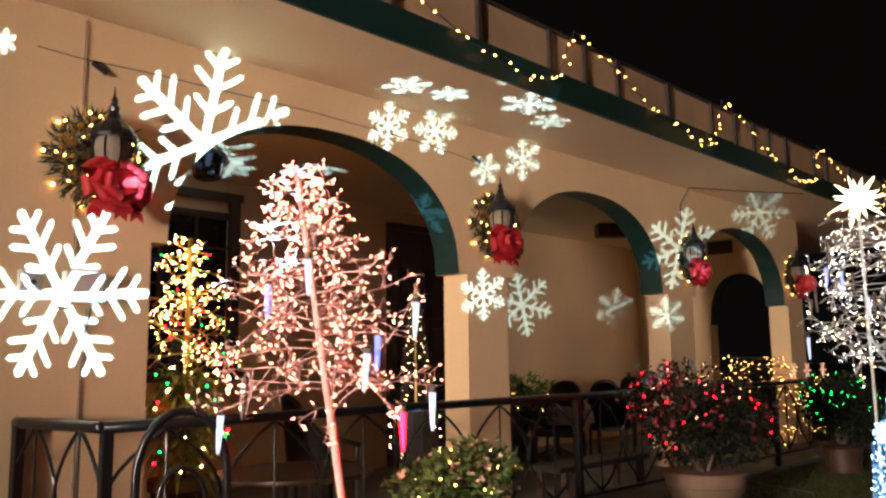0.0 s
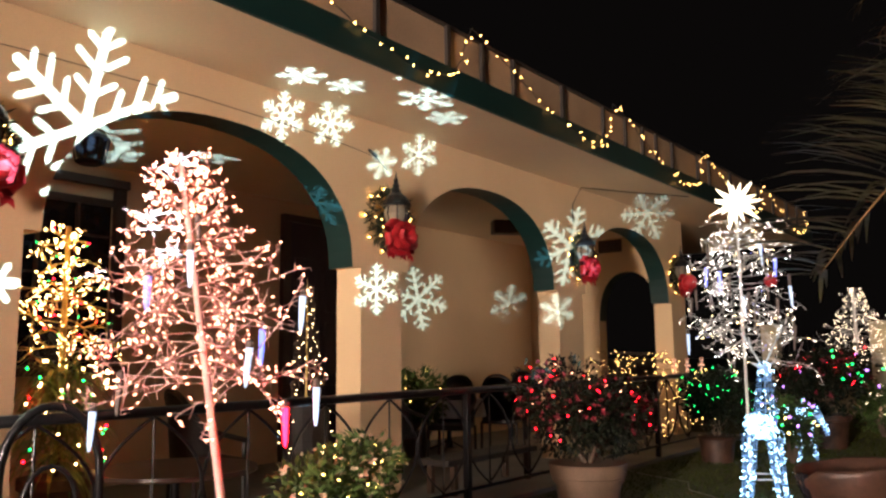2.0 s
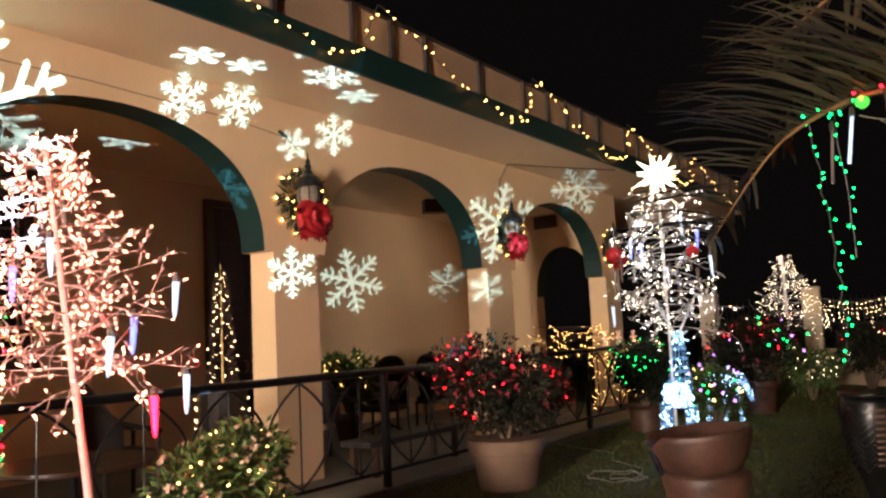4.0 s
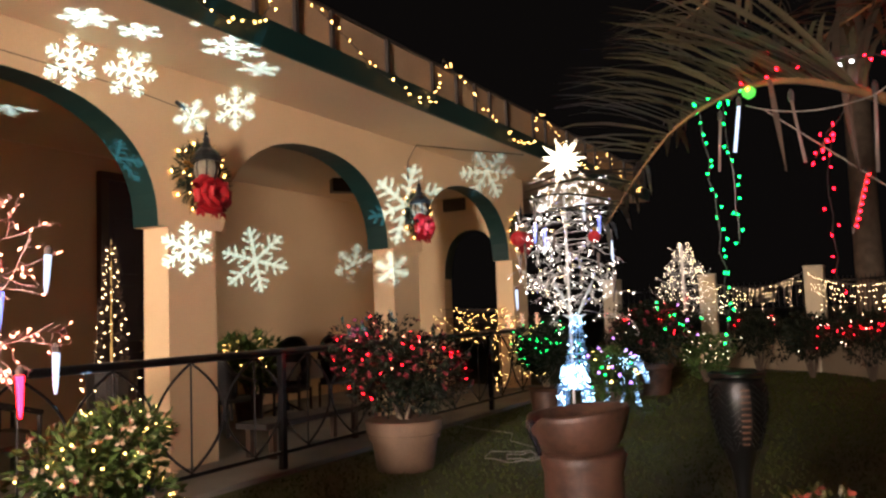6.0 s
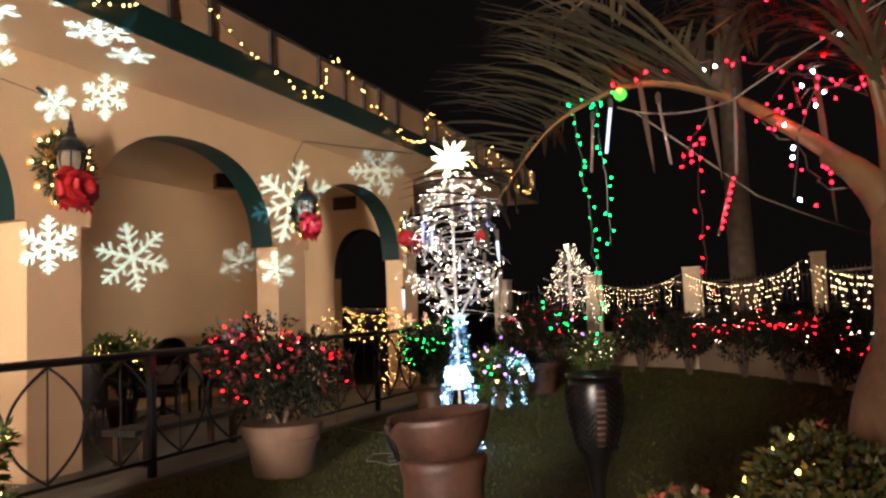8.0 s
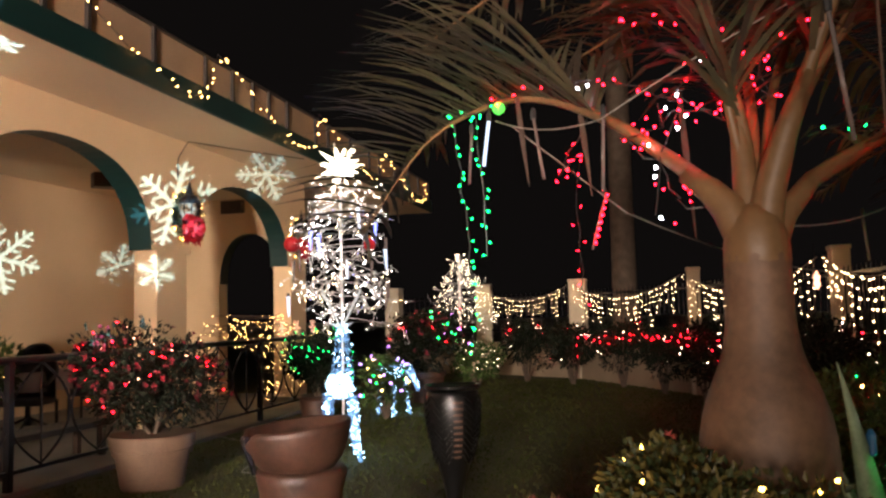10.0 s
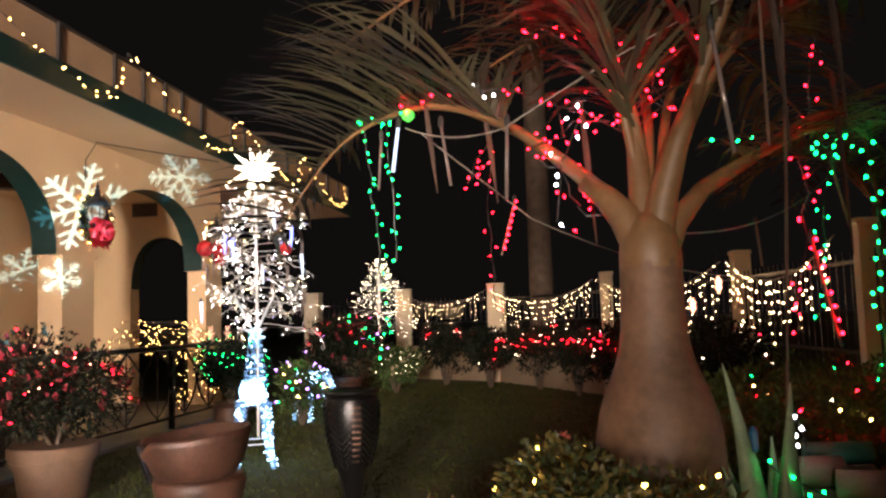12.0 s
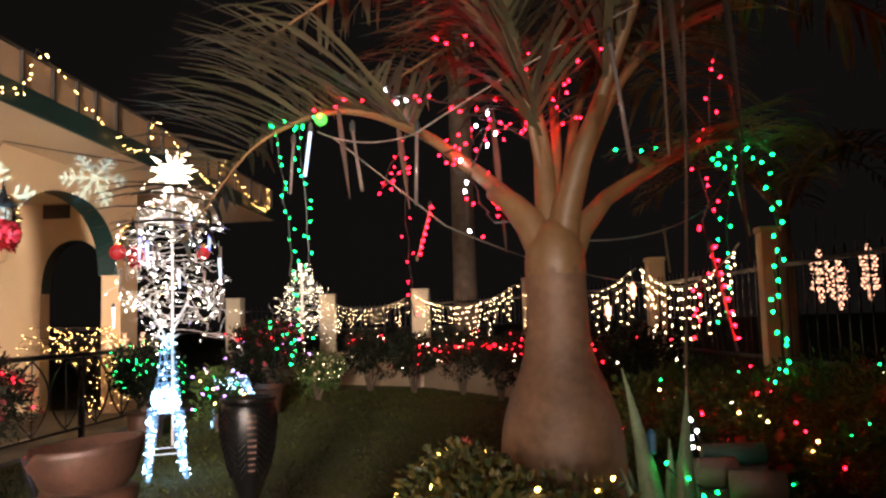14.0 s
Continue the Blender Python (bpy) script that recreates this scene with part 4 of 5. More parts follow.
shrub("clipped_shrub", (-2.6, 15.9, 0), "pale clipped shrub with white lights at its foot", 0.55, 1.05, 2600, M["leaf"], 0.09, [("far_white", 34, "white mini bulbs", 0.0085)], (M["blossom"], 60, 0.04, "small pale flowers"))

# leafy pot under the straw tree, porch plants and the small cone tree
pot("pale_planter", (-6.3, 3.37, FLOOR), "pale green planter on the veranda floor", [(0.2, 0), (0.25, 0.4), (0.28, 0.42), (0.28, 0.5), (0.25, 0.5)], M["pale_pot"])
sp = thing("spider_plant", (-6.3, 3.37, FLOOR + 0.48), "bushy striped grass-leaved plant with coloured lights", "potted plant")
bm = bmesh.new()
for i in range(420):
    a, up = rnd(0, 6.28), rnd(-0.4, 1.2)
    root = Vector((rnd(-0.12, 0.12), rnd(-0.12, 0.12), rnd(0.1, 0.85)))
    d = Vector((math.cos(a), math.sin(a), up)).normalized()
    pts = [root, root + d * 0.15, root + d * 0.3 + Vector((0, 0, -0.07)), root + d * 0.4 + Vector((0, 0, -0.2))]
    s = d.cross(Vector((0, 0, 1))).normalized() * 0.009
    vs = [[bm.verts.new(p - s * w), bm.verts.new(p + s * w)] for p, w in zip(pts, (1, 1.3, 1, 0.2))]
    for p, q in zip(vs, vs[1:]):
        bm.faces.new((p[0], p[1], q[1], q[0]))
tagged(part("leaves", bm, M["leaf_striped"], sp), kind="stuff")
part("stalk", tube(bmesh.new(), [(0, 0, 0), (0, 0, 0.9)], 0.025), M["bark"], sp)
# extra yellow bulbs are added here only to brighten the leaves
for m, n in (("green", 9), ("red", 6), ("yellow", 30)):
    bm = bmesh.new()
    for i in range(n):
        a = rnd(-1.3, 1.6)
        bulb(bm, (0.34 * math.cos(a), 0.34 * math.sin(a), rnd(0.1, 0.95)), (1, 0, 0), 0.011, 0.026)
    tagged(part("light_string", bm, G[m], sp), kind="stuff")
sp["label"] = "bushy grass-leaved plant with red and green lights"
pot("porch_pot", (-7.3, 9.0, FLOOR), "dark clay pot behind the wicker chairs", [(0.15, 0), (0.2, 0.32), (0.22, 0.34), (0.2, 0.36)], M["urn"])
shrub("porch_plant", (-7.3, 9.0, FLOOR + 0.35), "leafy potted plant with warm lights on the veranda", 0.42, 0.95, 1400, M["leaf"], 0.12, [("warm", 36, "warm mini bulbs", 0.0085)])
cone = thing("gauze_cone_tree", (-6.1, 5.8, FLOOR), "slim cone tree of straw gauze with warm lights", "lit tree")
part("plinth", lathe(bmesh.new(), [(0.24, 0), (0.22, 0.6), (0.24, 0.95), (0.1, 1.0)], 14), M["wicker"], cone)
bm = bmesh.new()
for i in range(900):
    u = rnd(0, 1)
    a = rnd(0, 6.28)
    r = 0.1 * (1 - u) ** 0.8 + 0.012 + 0.012 * math.sin(17 * u)
    leaf(bm, (r * math.cos(a), r * math.sin(a), 1.0 + 1.12 * u), (math.cos(a), math.sin(a), rnd(-0.5, 1)), ball_dir(), 0.06, 0.02)
tagged(part("gauze", bm, M["dry"], cone), kind="stuff")
part("spire", tube(bmesh.new(), [(0, 0, 1.0), (0, 0, 2.2)], 0.012, 0.004), M["wire_tan"], cone)
bm = bmesh.new()
for i in range(64):
    u = i / 64
    a = i * 2.4
    r = (0.11 * (1 - u) ** 0.8 + 0.02) * rnd(0.8, 1.35)
    bulb(bm, (r * math.cos(a), r * math.sin(a), 1.0 + 1.12 * u), (math.cos(a), math.sin(a), 0.3), 0.006, 0.02)
for i in range(46):
    a = i * 2.4
    a = (i % 5) * 1.257 + rnd(-0.12, 0.12)
    bulb(bm, (0.26 * math.cos(a), 0.26 * math.sin(a), rnd(0.05, 1.0)), (math.cos(a), math.sin(a), 0.3), 0.006, 0.02)
tagged(part("light_string", bm, G["warm_small"], cone, "warm mini bulbs"), kind="stuff")

# ---- bottle palm ----
def frond(name, pts, parent, length, count, droop, mat, spread=1.0, rachis=(0.03, 0.008), side=(0.0, 0.0, 0.0), curl=0.5, start=0.25):
    """A feather leaf: a tapering rachis and long narrow leaflets on both sides."""
    pts = [Vector(p) for p in pts]
    fine = []
    for i in range(len(pts) - 1):
        p0, p1, p2, p3 = pts[max(0, i - 1)], pts[i], pts[i + 1], pts[min(len(pts) - 1, i + 2)]
        for k in range(6):
            t = k / 6
            fine.append(0.5 * (2 * p1 + (p2 - p0) * t + (2 * p0 - 5 * p1 + 4 * p2 - p3) * t * t + (3 * p1 - p0 - 3 * p2 + p3) * t ** 3))
    fine.append(pts[-1])
    rach = part("rachis", tube(bmesh.new(), fine, rachis[0], rachis[1], 7), M["shaft"], parent, smooth=True)
    bm = bmesh.new()
    n = len(fine)
    for i in range(count):
        u = start + (1 - start) * (i + rnd(0, 0.7)) / count
        k = min(n - 2, int(u * (n - 1)))
        p = fine[k].lerp(fine[k + 1], u * (n - 1) - k)
        d = (fine[k + 1] - fine[k]).normalized()
        s = d.cross(Vector((0, 0, 1)))
        s = s.normalized() if s.length > 0.05 else Vector((1, 0, 0))
        up = s.cross(d)
        for sgn in (-1, 1):
            L = length * (0.55 + 0.45 * math.sin(math.pi * min(1, 0.15 + u * 0.85))) * rnd(0.8, 1.12)
            out = (s * sgn * spread + d * rnd(0.5, 0.95) + up * rnd(0.1, 0.75) + Vector(side)).normalized()
            q = [p.copy()]
            v = out.copy()
            for j in range(4):
                q.append(q[-1] + v * L / 4)
                v = (v + Vector((0, 0, -droop * rnd(0.6, 1.2))) * (0.35 + curl * j / 3)).normalized()
            w = out.cross(Vector((rnd(-0.3, 0.3), rnd(-0.3, 0.3), 1)))
            w = (w.normalized() if w.length > 0.05 else s) * rnd(0.013, 0.021)
            vs = [[bm.verts.new(a - w * b), bm.verts.new(a + w * b)] for a, b in zip(q, (0.6, 1, 1, 0.75, 0.1))]
            for a, b in zip(vs, vs[1:]):
                bm.faces.new((a[0], a[1], b[1], b[0]))
    tagged(part("foliage", bm, mat, rach), kind="stuff")


palm = thing("bottle_palm", (1.04, 4.3, 0), "swollen grey-brown bottle palm trunk with feathery drooping fronds", "palm tree")
part("trunk", lathe(bmesh.new(), [(0.24, 0), (0.262, 0.3), (0.272, 0.6), (0.273, 0.78), (0.264, 0.89), (0.247, 0.98), (0.222, 1.06), (0.193, 1.13), (0.168, 1.19), (0.152, 1.25), (0.141, 1.33), (0.136, 1.42), (0.134, 1.52), (0.132, 1.62), (0.118, 1.7), (0.08, 1.75), (0.03, 1.76)], 36, wobble=0.006), M["trunk"], palm, "smooth swollen grey-brown trunk", smooth=True)
part("crownshaft", lathe(bmesh.new(), [(0.12, 1.56), (0.1335, 1.6), (0.131, 1.66), (0.122, 1.72), (0.1, 1.78), (0.06, 1.83), (0.02, 1.845)], 28, wobble=0.02), M["shaft"], palm, "smooth olive sheath above the trunk", smooth=True)
for base, r0, r1 in (([(0, 0, 1.4), (0.02, 0, 1.66), (0.065, 0, 1.9), (0.14, -0.01, 2.14), (0.24, -0.01, 2.38)], 0.1, 0.034), ([(0, 0, 1.42), (-0.01, 0.02, 1.7), (-0.02, 0.07, 1.95), (-0.03, 0.12, 2.2), (-0.08, 0.16, 2.46)], 0.085, 0.022), ([(0, 0, 1.36), (0.035, 0.025, 1.6), (0.13, 0.1, 1.8), (0.27, 0.21, 1.96), (0.6, 0.45, 2.16)], 0.085, 0.024)):
    part("leaf_base", tube(bmesh.new(), base, r0, r1, 12), M["shaft"], palm, "thick clasping leaf base", smooth=True)
part("leaf_base", tube(bmesh.new(), [(0, 0, 1.42), (-0.03, 0, 1.68), (-0.1, 0.02, 1.83), (-0.17, 0.06, 1.92), (-0.26, 0.12, 2.0)], 0.1, 0.042, 12), M["shaft"], palm, "broken pale leaf base", smooth=True)
frond("frond", [(-0.2, 0.08, 1.96), (-0.36, 0.3, 2.14), (-0.6, 0.5, 2.36), (-0.95, 0.75, 2.56), (-1.3, 0.95, 2.6), (-1.75, 1.2, 2.45), (-2.25, 1.45, 1.95)], palm, 1.0, 96, 0.34, M["frond"], rachis=(0.042, 0.003), start=0.36, side=(-0.1, 0, 0.4))
frond("frond", [(0.05, 0, 1.8), (0.14, 0, 2.15), (0.3, -0.02, 2.55), (0.42, -0.05, 2.95), (0.3, -0.1, 3.4), (-0.2, 0.1, 3.75), (-0.9, 0.4, 3.7)], palm, 0.85, 74, 0.55, M["frond"], rachis=(0.04, 0.01), start=0.28)
frond("frond", [(0.0, 0.05, 1.8), (-0.01, 0.1, 2.15), (-0.08, 0.16, 2.5), (-0.2, 0.25, 2.85), (-0.5, 0.5, 3.15), (-1.0, 0.8, 3.3), (-1.7, 1.1, 3.05)], palm, 0.85, 80, 0.45, M["frond"], rachis=(0.032, 0.008), start=0.2)
frond("frond", [(0.08, 0.05, 1.7), (0.25, 0.2, 1.95), (0.6, 0.45, 2.16), (1.0, 0.9, 2.36), (1.4, 1.5, 2.45), (1.8, 2.0, 2.3)], palm, 0.6, 44, 0.6, M["frond"], rachis=(0.035, 0.008), start=0.35)
frond("frond", [(0.0, 0.08, 1.8), (0.06, 0.4, 2.35), (0.0, 0.9, 2.95), (-0.4, 1.5, 3.2), (-1.0, 2.1, 3.1)], palm, 0.8, 50, 0.5, M["frond"], rachis=(0.03, 0.008), start=0.4)
frond("frond", [(0.06, 0.02, 1.8), (0.3, 0.3, 2.4), (0.8, 0.7, 3.1), (1.5, 1.0, 3.5), (2.2, 1.2, 3.4)], palm, 0.8, 44, 0.8, M["frond"], rachis=(0.03, 0.008), start=0.45)
frond("frond", [(0.0, 0.05, 1.85), (-0.06, 0.08, 2.2), (-0.12, 0.02, 2.55), (-0.2, -0.12, 2.85), (-0.3, -0.35, 3.1)], palm, 0.75, 56, 0.5, M["frond"], rachis=(0.026, 0.008), start=0.3, side=(-0.3, 0.2, 0))
frond("frond", [(0.06, 0.02, 1.8), (0.35, 0.3, 2.5), (0.9, 0.6, 3.0), (1.6, 0.8, 3.1), (2.3, 0.9, 2.7)], palm, 0.9, 64, 0.75, M["frond"], rachis=(0.028, 0.008), start=0.3)
frond("frond", [(0.04, 0.05, 1.8), (0.2, 0.6, 2.5), (0.5, 1.3, 3.0), (0.9, 2.0, 3.1), (1.4, 2.6, 2.8)], palm, 0.9, 60, 0.7, M["frond"], rachis=(0.028, 0.008), start=0.3)
for x, y, z, L in ((0.55, -0.05, 2.85, 0.8), (0.95, 0.5, 2.55, 0.9), (-0.25, 0.6, 2.5, 0.75), (-0.75, 0.6, 2.5, 0.5), (-1.1, 0.8, 2.6, 0.5), (0.8, 0.0, 2.9, 0.75)):
    bm = bmesh.new()
    q = [Vector((x, y, z)), Vector((x + 0.02, y, z - L * 0.4)), Vector((x + 0.05, y + 0.02, z - L))]
    vs = [[bm.verts.new(a + Vector((-0.016 * b, 0, 0))), bm.verts.new(a + Vector((0, 0.006, 0))), bm.verts.new(a + Vector((0.016 * b, 0, 0)))] for a, b in zip(q, (0.7, 1, 0.2))]
    for a, b in zip(vs, vs[1:]):
        for j in (0, 1):
            bm.faces.new((a[j], a[j + 1], b[j + 1], b[j]))
    part("dry_leaflet", bm, M["dry"], palm, "brown hanging dry leaflet")

coco = thing("coconut_palm", (0.15, 17.6, 0), "tall grey coconut palm trunk behind the fence", "palm tree")
part("trunk", lathe(bmesh.new(), [(0.34, 0), (0.28, 0.5), (0.25, 1.5), (0.235, 3), (0.23, 5), (0.22, 8.5)], 16, wobble=0.02), M["bark"], coco, smooth=True)
for k in range(9):
    a = k * 0.7
    c, s = math.cos(a), math.sin(a)
    frond("frond", [(0, 0, 8.4), (0.8 * c, 0.8 * s, 9.1), (1.9 * c, 1.9 * s, 9.0), (2.9 * c, 2.9 * s, 8.0)], coco, 0.8, 20, 0.7, M["frond"], start=0.2)
second = thing("small_palm", (3.75, 9.2, 0), "slim palm beyond the fence with green-lit fronds", "palm tree")
part("trunk", tube(bmesh.new(), [(0, 0, 0), (0.03, 0, 1.2), (0, 0.02, 2.4)], 0.09, 0.06, 10), M["bark"], second, smooth=True)
for k in range(8):
    a = k * 0.785 + 0.3
    c, s = math.cos(a), math.sin(a)
    frond("frond", [(0, 0, 2.35), (0.4 * c, 0.4 * s, 2.85), (0.9 * c, 0.9 * s, 2.95), (1.5 * c, 1.5 * s, 2.6)], second, 0.55, 26, 0.5, M["frond"], rachis=(0.02, 0.006), start=0.15)

# ---- strings in the palm ----
def string(name, pts, label, mat, n, r, wire="cable", jit=0.03):
    t = thing(name, (0, 0, 0), label, "string lights")
    part("wire", tube(bmesh.new(), pts, 0.004, sides=4), M[wire], t)
    seg = [(Vector(a), Vector(b)) for a, b in zip(pts, pts[1:])]
    tot = sum((b - a).length for a, b in seg)
    gm = bmesh.new()
    bulb(gm, (0, 0, 0), (0, 0, -1), r, r * 2.6)
    me = bpy.data.meshes.new("bulb")
    gm.to_mesh(me)
    gm.free()
    me.materials.append(G[mat])
    for i in range(n):
        s = tot * (i + 0.5) / n
        for a, b in seg:
            l = (b - a).length
            if s <= l:
                p = a.lerp(b, s / max(l, 1e-6))
                break
            s -= l
        o = new("bulb", me)
        o.parent = t
        o.matrix_basis = pose(p.x + rnd(-jit, jit), p.y + rnd(-jit, jit), p.z + rnd(-jit, jit), rnd(-50, 50), rnd(-50, 50), rnd(0, 360))
    return t


def wander(a, b, sag, wob, n=14):
    return [p + Vector((rnd(-wob, wob), rnd(-wob, wob), rnd(-wob, wob))) for p in curve(a, b, sag, n)]


string("green_string", wander((-0.2, 5.2, 2.58), (-0.5, 5.35, 2.62), 0.03, 0.01, 6) + wander((-0.48, 5.38, 2.6), (-0.42, 5.42, 1.7), 0, 0.015, 8) + wander((-0.42, 5.42, 1.7), (-0.4, 5.42, 1.18), 0, 0.02, 5), "green light string hanging from a palm frond", "green", 30, 0.0075)
string("green_string", wander((-0.36, 5.36, 2.6), (-0.3, 5.4, 1.75), 0, 0.015, 8), "green light string hanging beside its twin", "green", 14, 0.0075)
string("red_string", wander((-0.25, 5.2, 2.6), (0.95, 4.45, 2.25), -0.14, 0.02) + wander((0.9, 4.4, 2.3), (1.35, 4.25, 2.65), 0.02, 0.03, 8), "red light string along the palm's rachis", "red", 26, 0.0066)
string("red_string", wander((0.85, 4.45, 1.85), (0.55, 4.7, 2.25), 0.05, 0.05, 8) + wander((0.6, 4.6, 2.3), (1.1, 4.5, 2.4), 0.04, 0.08, 10) + wander((1.1, 4.45, 2.45), (0.6, 4.6, 2.85), 0.05, 0.08, 10), "red light string tangled in the palm's crown", "red", 60, 0.006, jit=0.09)
string("red_string", wander((0.35, 5.0, 2.45), (0.1, 5.6, 2.2), 0, 0.03, 5) + wander((0.12, 6.8, 2.6), (0.1, 7.4, 1.45), 0, 0.03, 8), "red light string hanging behind the palm", "red", 24, 0.0066, jit=0.05)
string("white_string", wander((0.7, 4.5, 1.9), (0.8, 4.6, 2.6), 0.0, 0.06, 8), "few white bulbs in the palm's crown", "cool", 9, 0.009, jit=0.09)
string("white_string", wander((0.2, 5.0, 2.64), (0.35, 4.9, 2.6), 0.0, 0.02, 4), "few white bulbs on the palm rachis", "cool", 3, 0.009)
string("red_string", wander((1.9, 4.75, 2.75), (1.82, 5.0, 1.25), 0, 0.04, 12), "red light string hanging from the far frond", "red", 24, 0.0066, jit=0.06)
string("green_string", wander((2.0, 5.3, 2.25), (2.45, 6.0, 2.45), 0, 0.03, 6) + wander((2.3, 5.9, 2.4), (2.25, 6.1, 1.35), 0, 0.04, 8), "green light string over the outer frond", "green", 26, 0.01, jit=0.05)
string("green_string", wander((2.55, 5.9, 2.45), (2.55, 6.0, 0.85), 0, 0.03, 14), "green light string hanging to the bushes", "green", 22, 0.0135, jit=0.04)
string("green_string", wander((1.25, 4.4, 2.1), (2.0, 5.0, 2.2), -0.05, 0.05, 8), "few green bulbs among the fronds", "green", 5, 0.009)
gl = thing("globe_lamp", (-0.18, 5.19, 2.57), "small round green glowing globe under the frond", "lamp")
part("globe", lathe(bmesh.new(), [(0.01, -0.035), (0.03, -0.02), (0.038, 0), (0.03, 0.02), (0.01, 0.035)], 14), G["globe"], gl, smooth=True)
part("cap", lathe(bmesh.new(), [(0.014, 0.045), (0.014, 0.075)], 8), M["cable"], gl)

string("white_string", wander((1.56, 4.18, 1.0), (1.6, 4.2, 0.85), 0, 0.01, 3), "few white bulbs beside the agave", "cool", 4, 0.009)
string("green_string", wander((1.42, 4.12, 0.8), (1.68, 4.2, 0.66), 0.02, 0.02, 4), "green bulbs low beside the agave", "green", 6, 0.009)
# clear tube ornaments and cable in the palm
tie = thing("palm_cable", (0, 0, 0), "pale cable strung between the palm fronds", "cable")
for a, b, s in (((-0.2, 5.2, 2.5), (0.42, 4.5, 2.3), 0.05), ((0.42, 4.5, 2.3), (1.42, 4.1, 2.72), -0.02), ((-0.1, 5.15, 2.45), (0.5, 5.3, 1.95), 0.0), ((0.5, 5.3, 1.95), (2.6, 8.6, 1.7), 0.12), ((1.2, 4.4, 1.75), (2.5, 6.6, 2.3), 0.1)):
    part("wire", tube(bmesh.new(), curve(a, b, s), 0.0035, sides=5), M["cable_pale"], tie)
TUBES = [((0.06, 4.85, 2.42), 0.33, "acrylic", (-0.03, 0.07)), ((0.43, 4.5, 2.32), 0.36, "acrylic", (0.0, -0.02)), ((1.22, 3.6, 2.4), 0.45, "acrylic", (0, 0.06)), ((-0.23, 5.15, 2.5), 0.26, "ice", (0, -0.07)), ((-0.34, 5.2, 2.45), 0.3, "acrylic", (0, -0.04)), ((0.35, 6.2, 2.18), 0.36, "red", (0, -0.14)), ((2.3, 5.9, 2.3), 0.42, "acrylic", (0, 0.1)), ((1.82, 4.7, 1.72), 0.5, "red", (0, 0.1)), ((2.0, 6.6, 2.0), 0.3, "acrylic", (0, 0.04))]
for p, L, m, (ax, ay) in TUBES:
    t = thing("tube_light", p, {"acrylic": "clear acrylic meteor tube hanging from the palm, unlit", "ice": "white glowing meteor tube hanging from the palm", "red": "red-lit meteor tube hanging from the palm"}[m], "tube light", group="meteor tubes")
    part("tube", tube(bmesh.new(), [(0, 0, 0), (ay * L * 2, ax * L * 2, -L)], 0.0085, sides=8), M["acrylic"] if m != "ice" else G["tube"], t, smooth=True)
    if m == "red":
        bm = bmesh.new()
        for k in range(8):
            bulb(bm, (ay * L * 2 * k / 8 + 0.014, ax * L * 2 * k / 8 - 0.012, -L * k / 8), (0, -1, 0), 0.008, 0.02)
        tagged(part("diodes", bm, G["red"], t), kind="stuff")
    part("cap", lathe(bmesh.new(), [(0.014, -0.01), (0.014, 0.03), (0.004, 0.05)], 8), M["cable"], t)
hang = thing("hanging_cable", (0, 0, 0), "dark cables hanging straight down from the fronds", "cable")
for a, b in (((1.75, 4.6, 3.4), (1.6, 4.5, 0.7)), ((1.5, 4.2, 3.4), (1.56, 4.3, 2.1))):
    part("wire", tube(bmesh.new(), [a, tuple((u + v) / 2 + 0.02 for u, v in zip(a, b)), b], 0.008, sides=5), M["bark"], hang)

# ---- fence: posts, low wall, netted lights ----
POSTS = [(-5.6, 20.3), (-3.2, 19.8), (-0.85, 18.3), (1.34, 14.9), (2.75, 10.9), (3.05, 7.6), (3.4, 4.4), (3.6, 1.2), (3.6, -3.5)]
for x, y in POSTS:
    h, q = 2.1, (0.18 if y > 16 else 0.1 if y > 9 else 0.078)
    p = thing("fence_post", (x, y, 0), "square pale rendered fence post", "post", group="fence posts", turn=rnd(-6, 6))
    part("shaft", box(bmesh.new(), (-q, -q, 0), (q, q, h - 0.05), 0.012), M["post"], p)
    part("cap", box(bmesh.new(), (-q - 0.012, -q - 0.012, h - 0.048), (q + 0.012, q + 0.012, h), 0.012), M["post"], p)
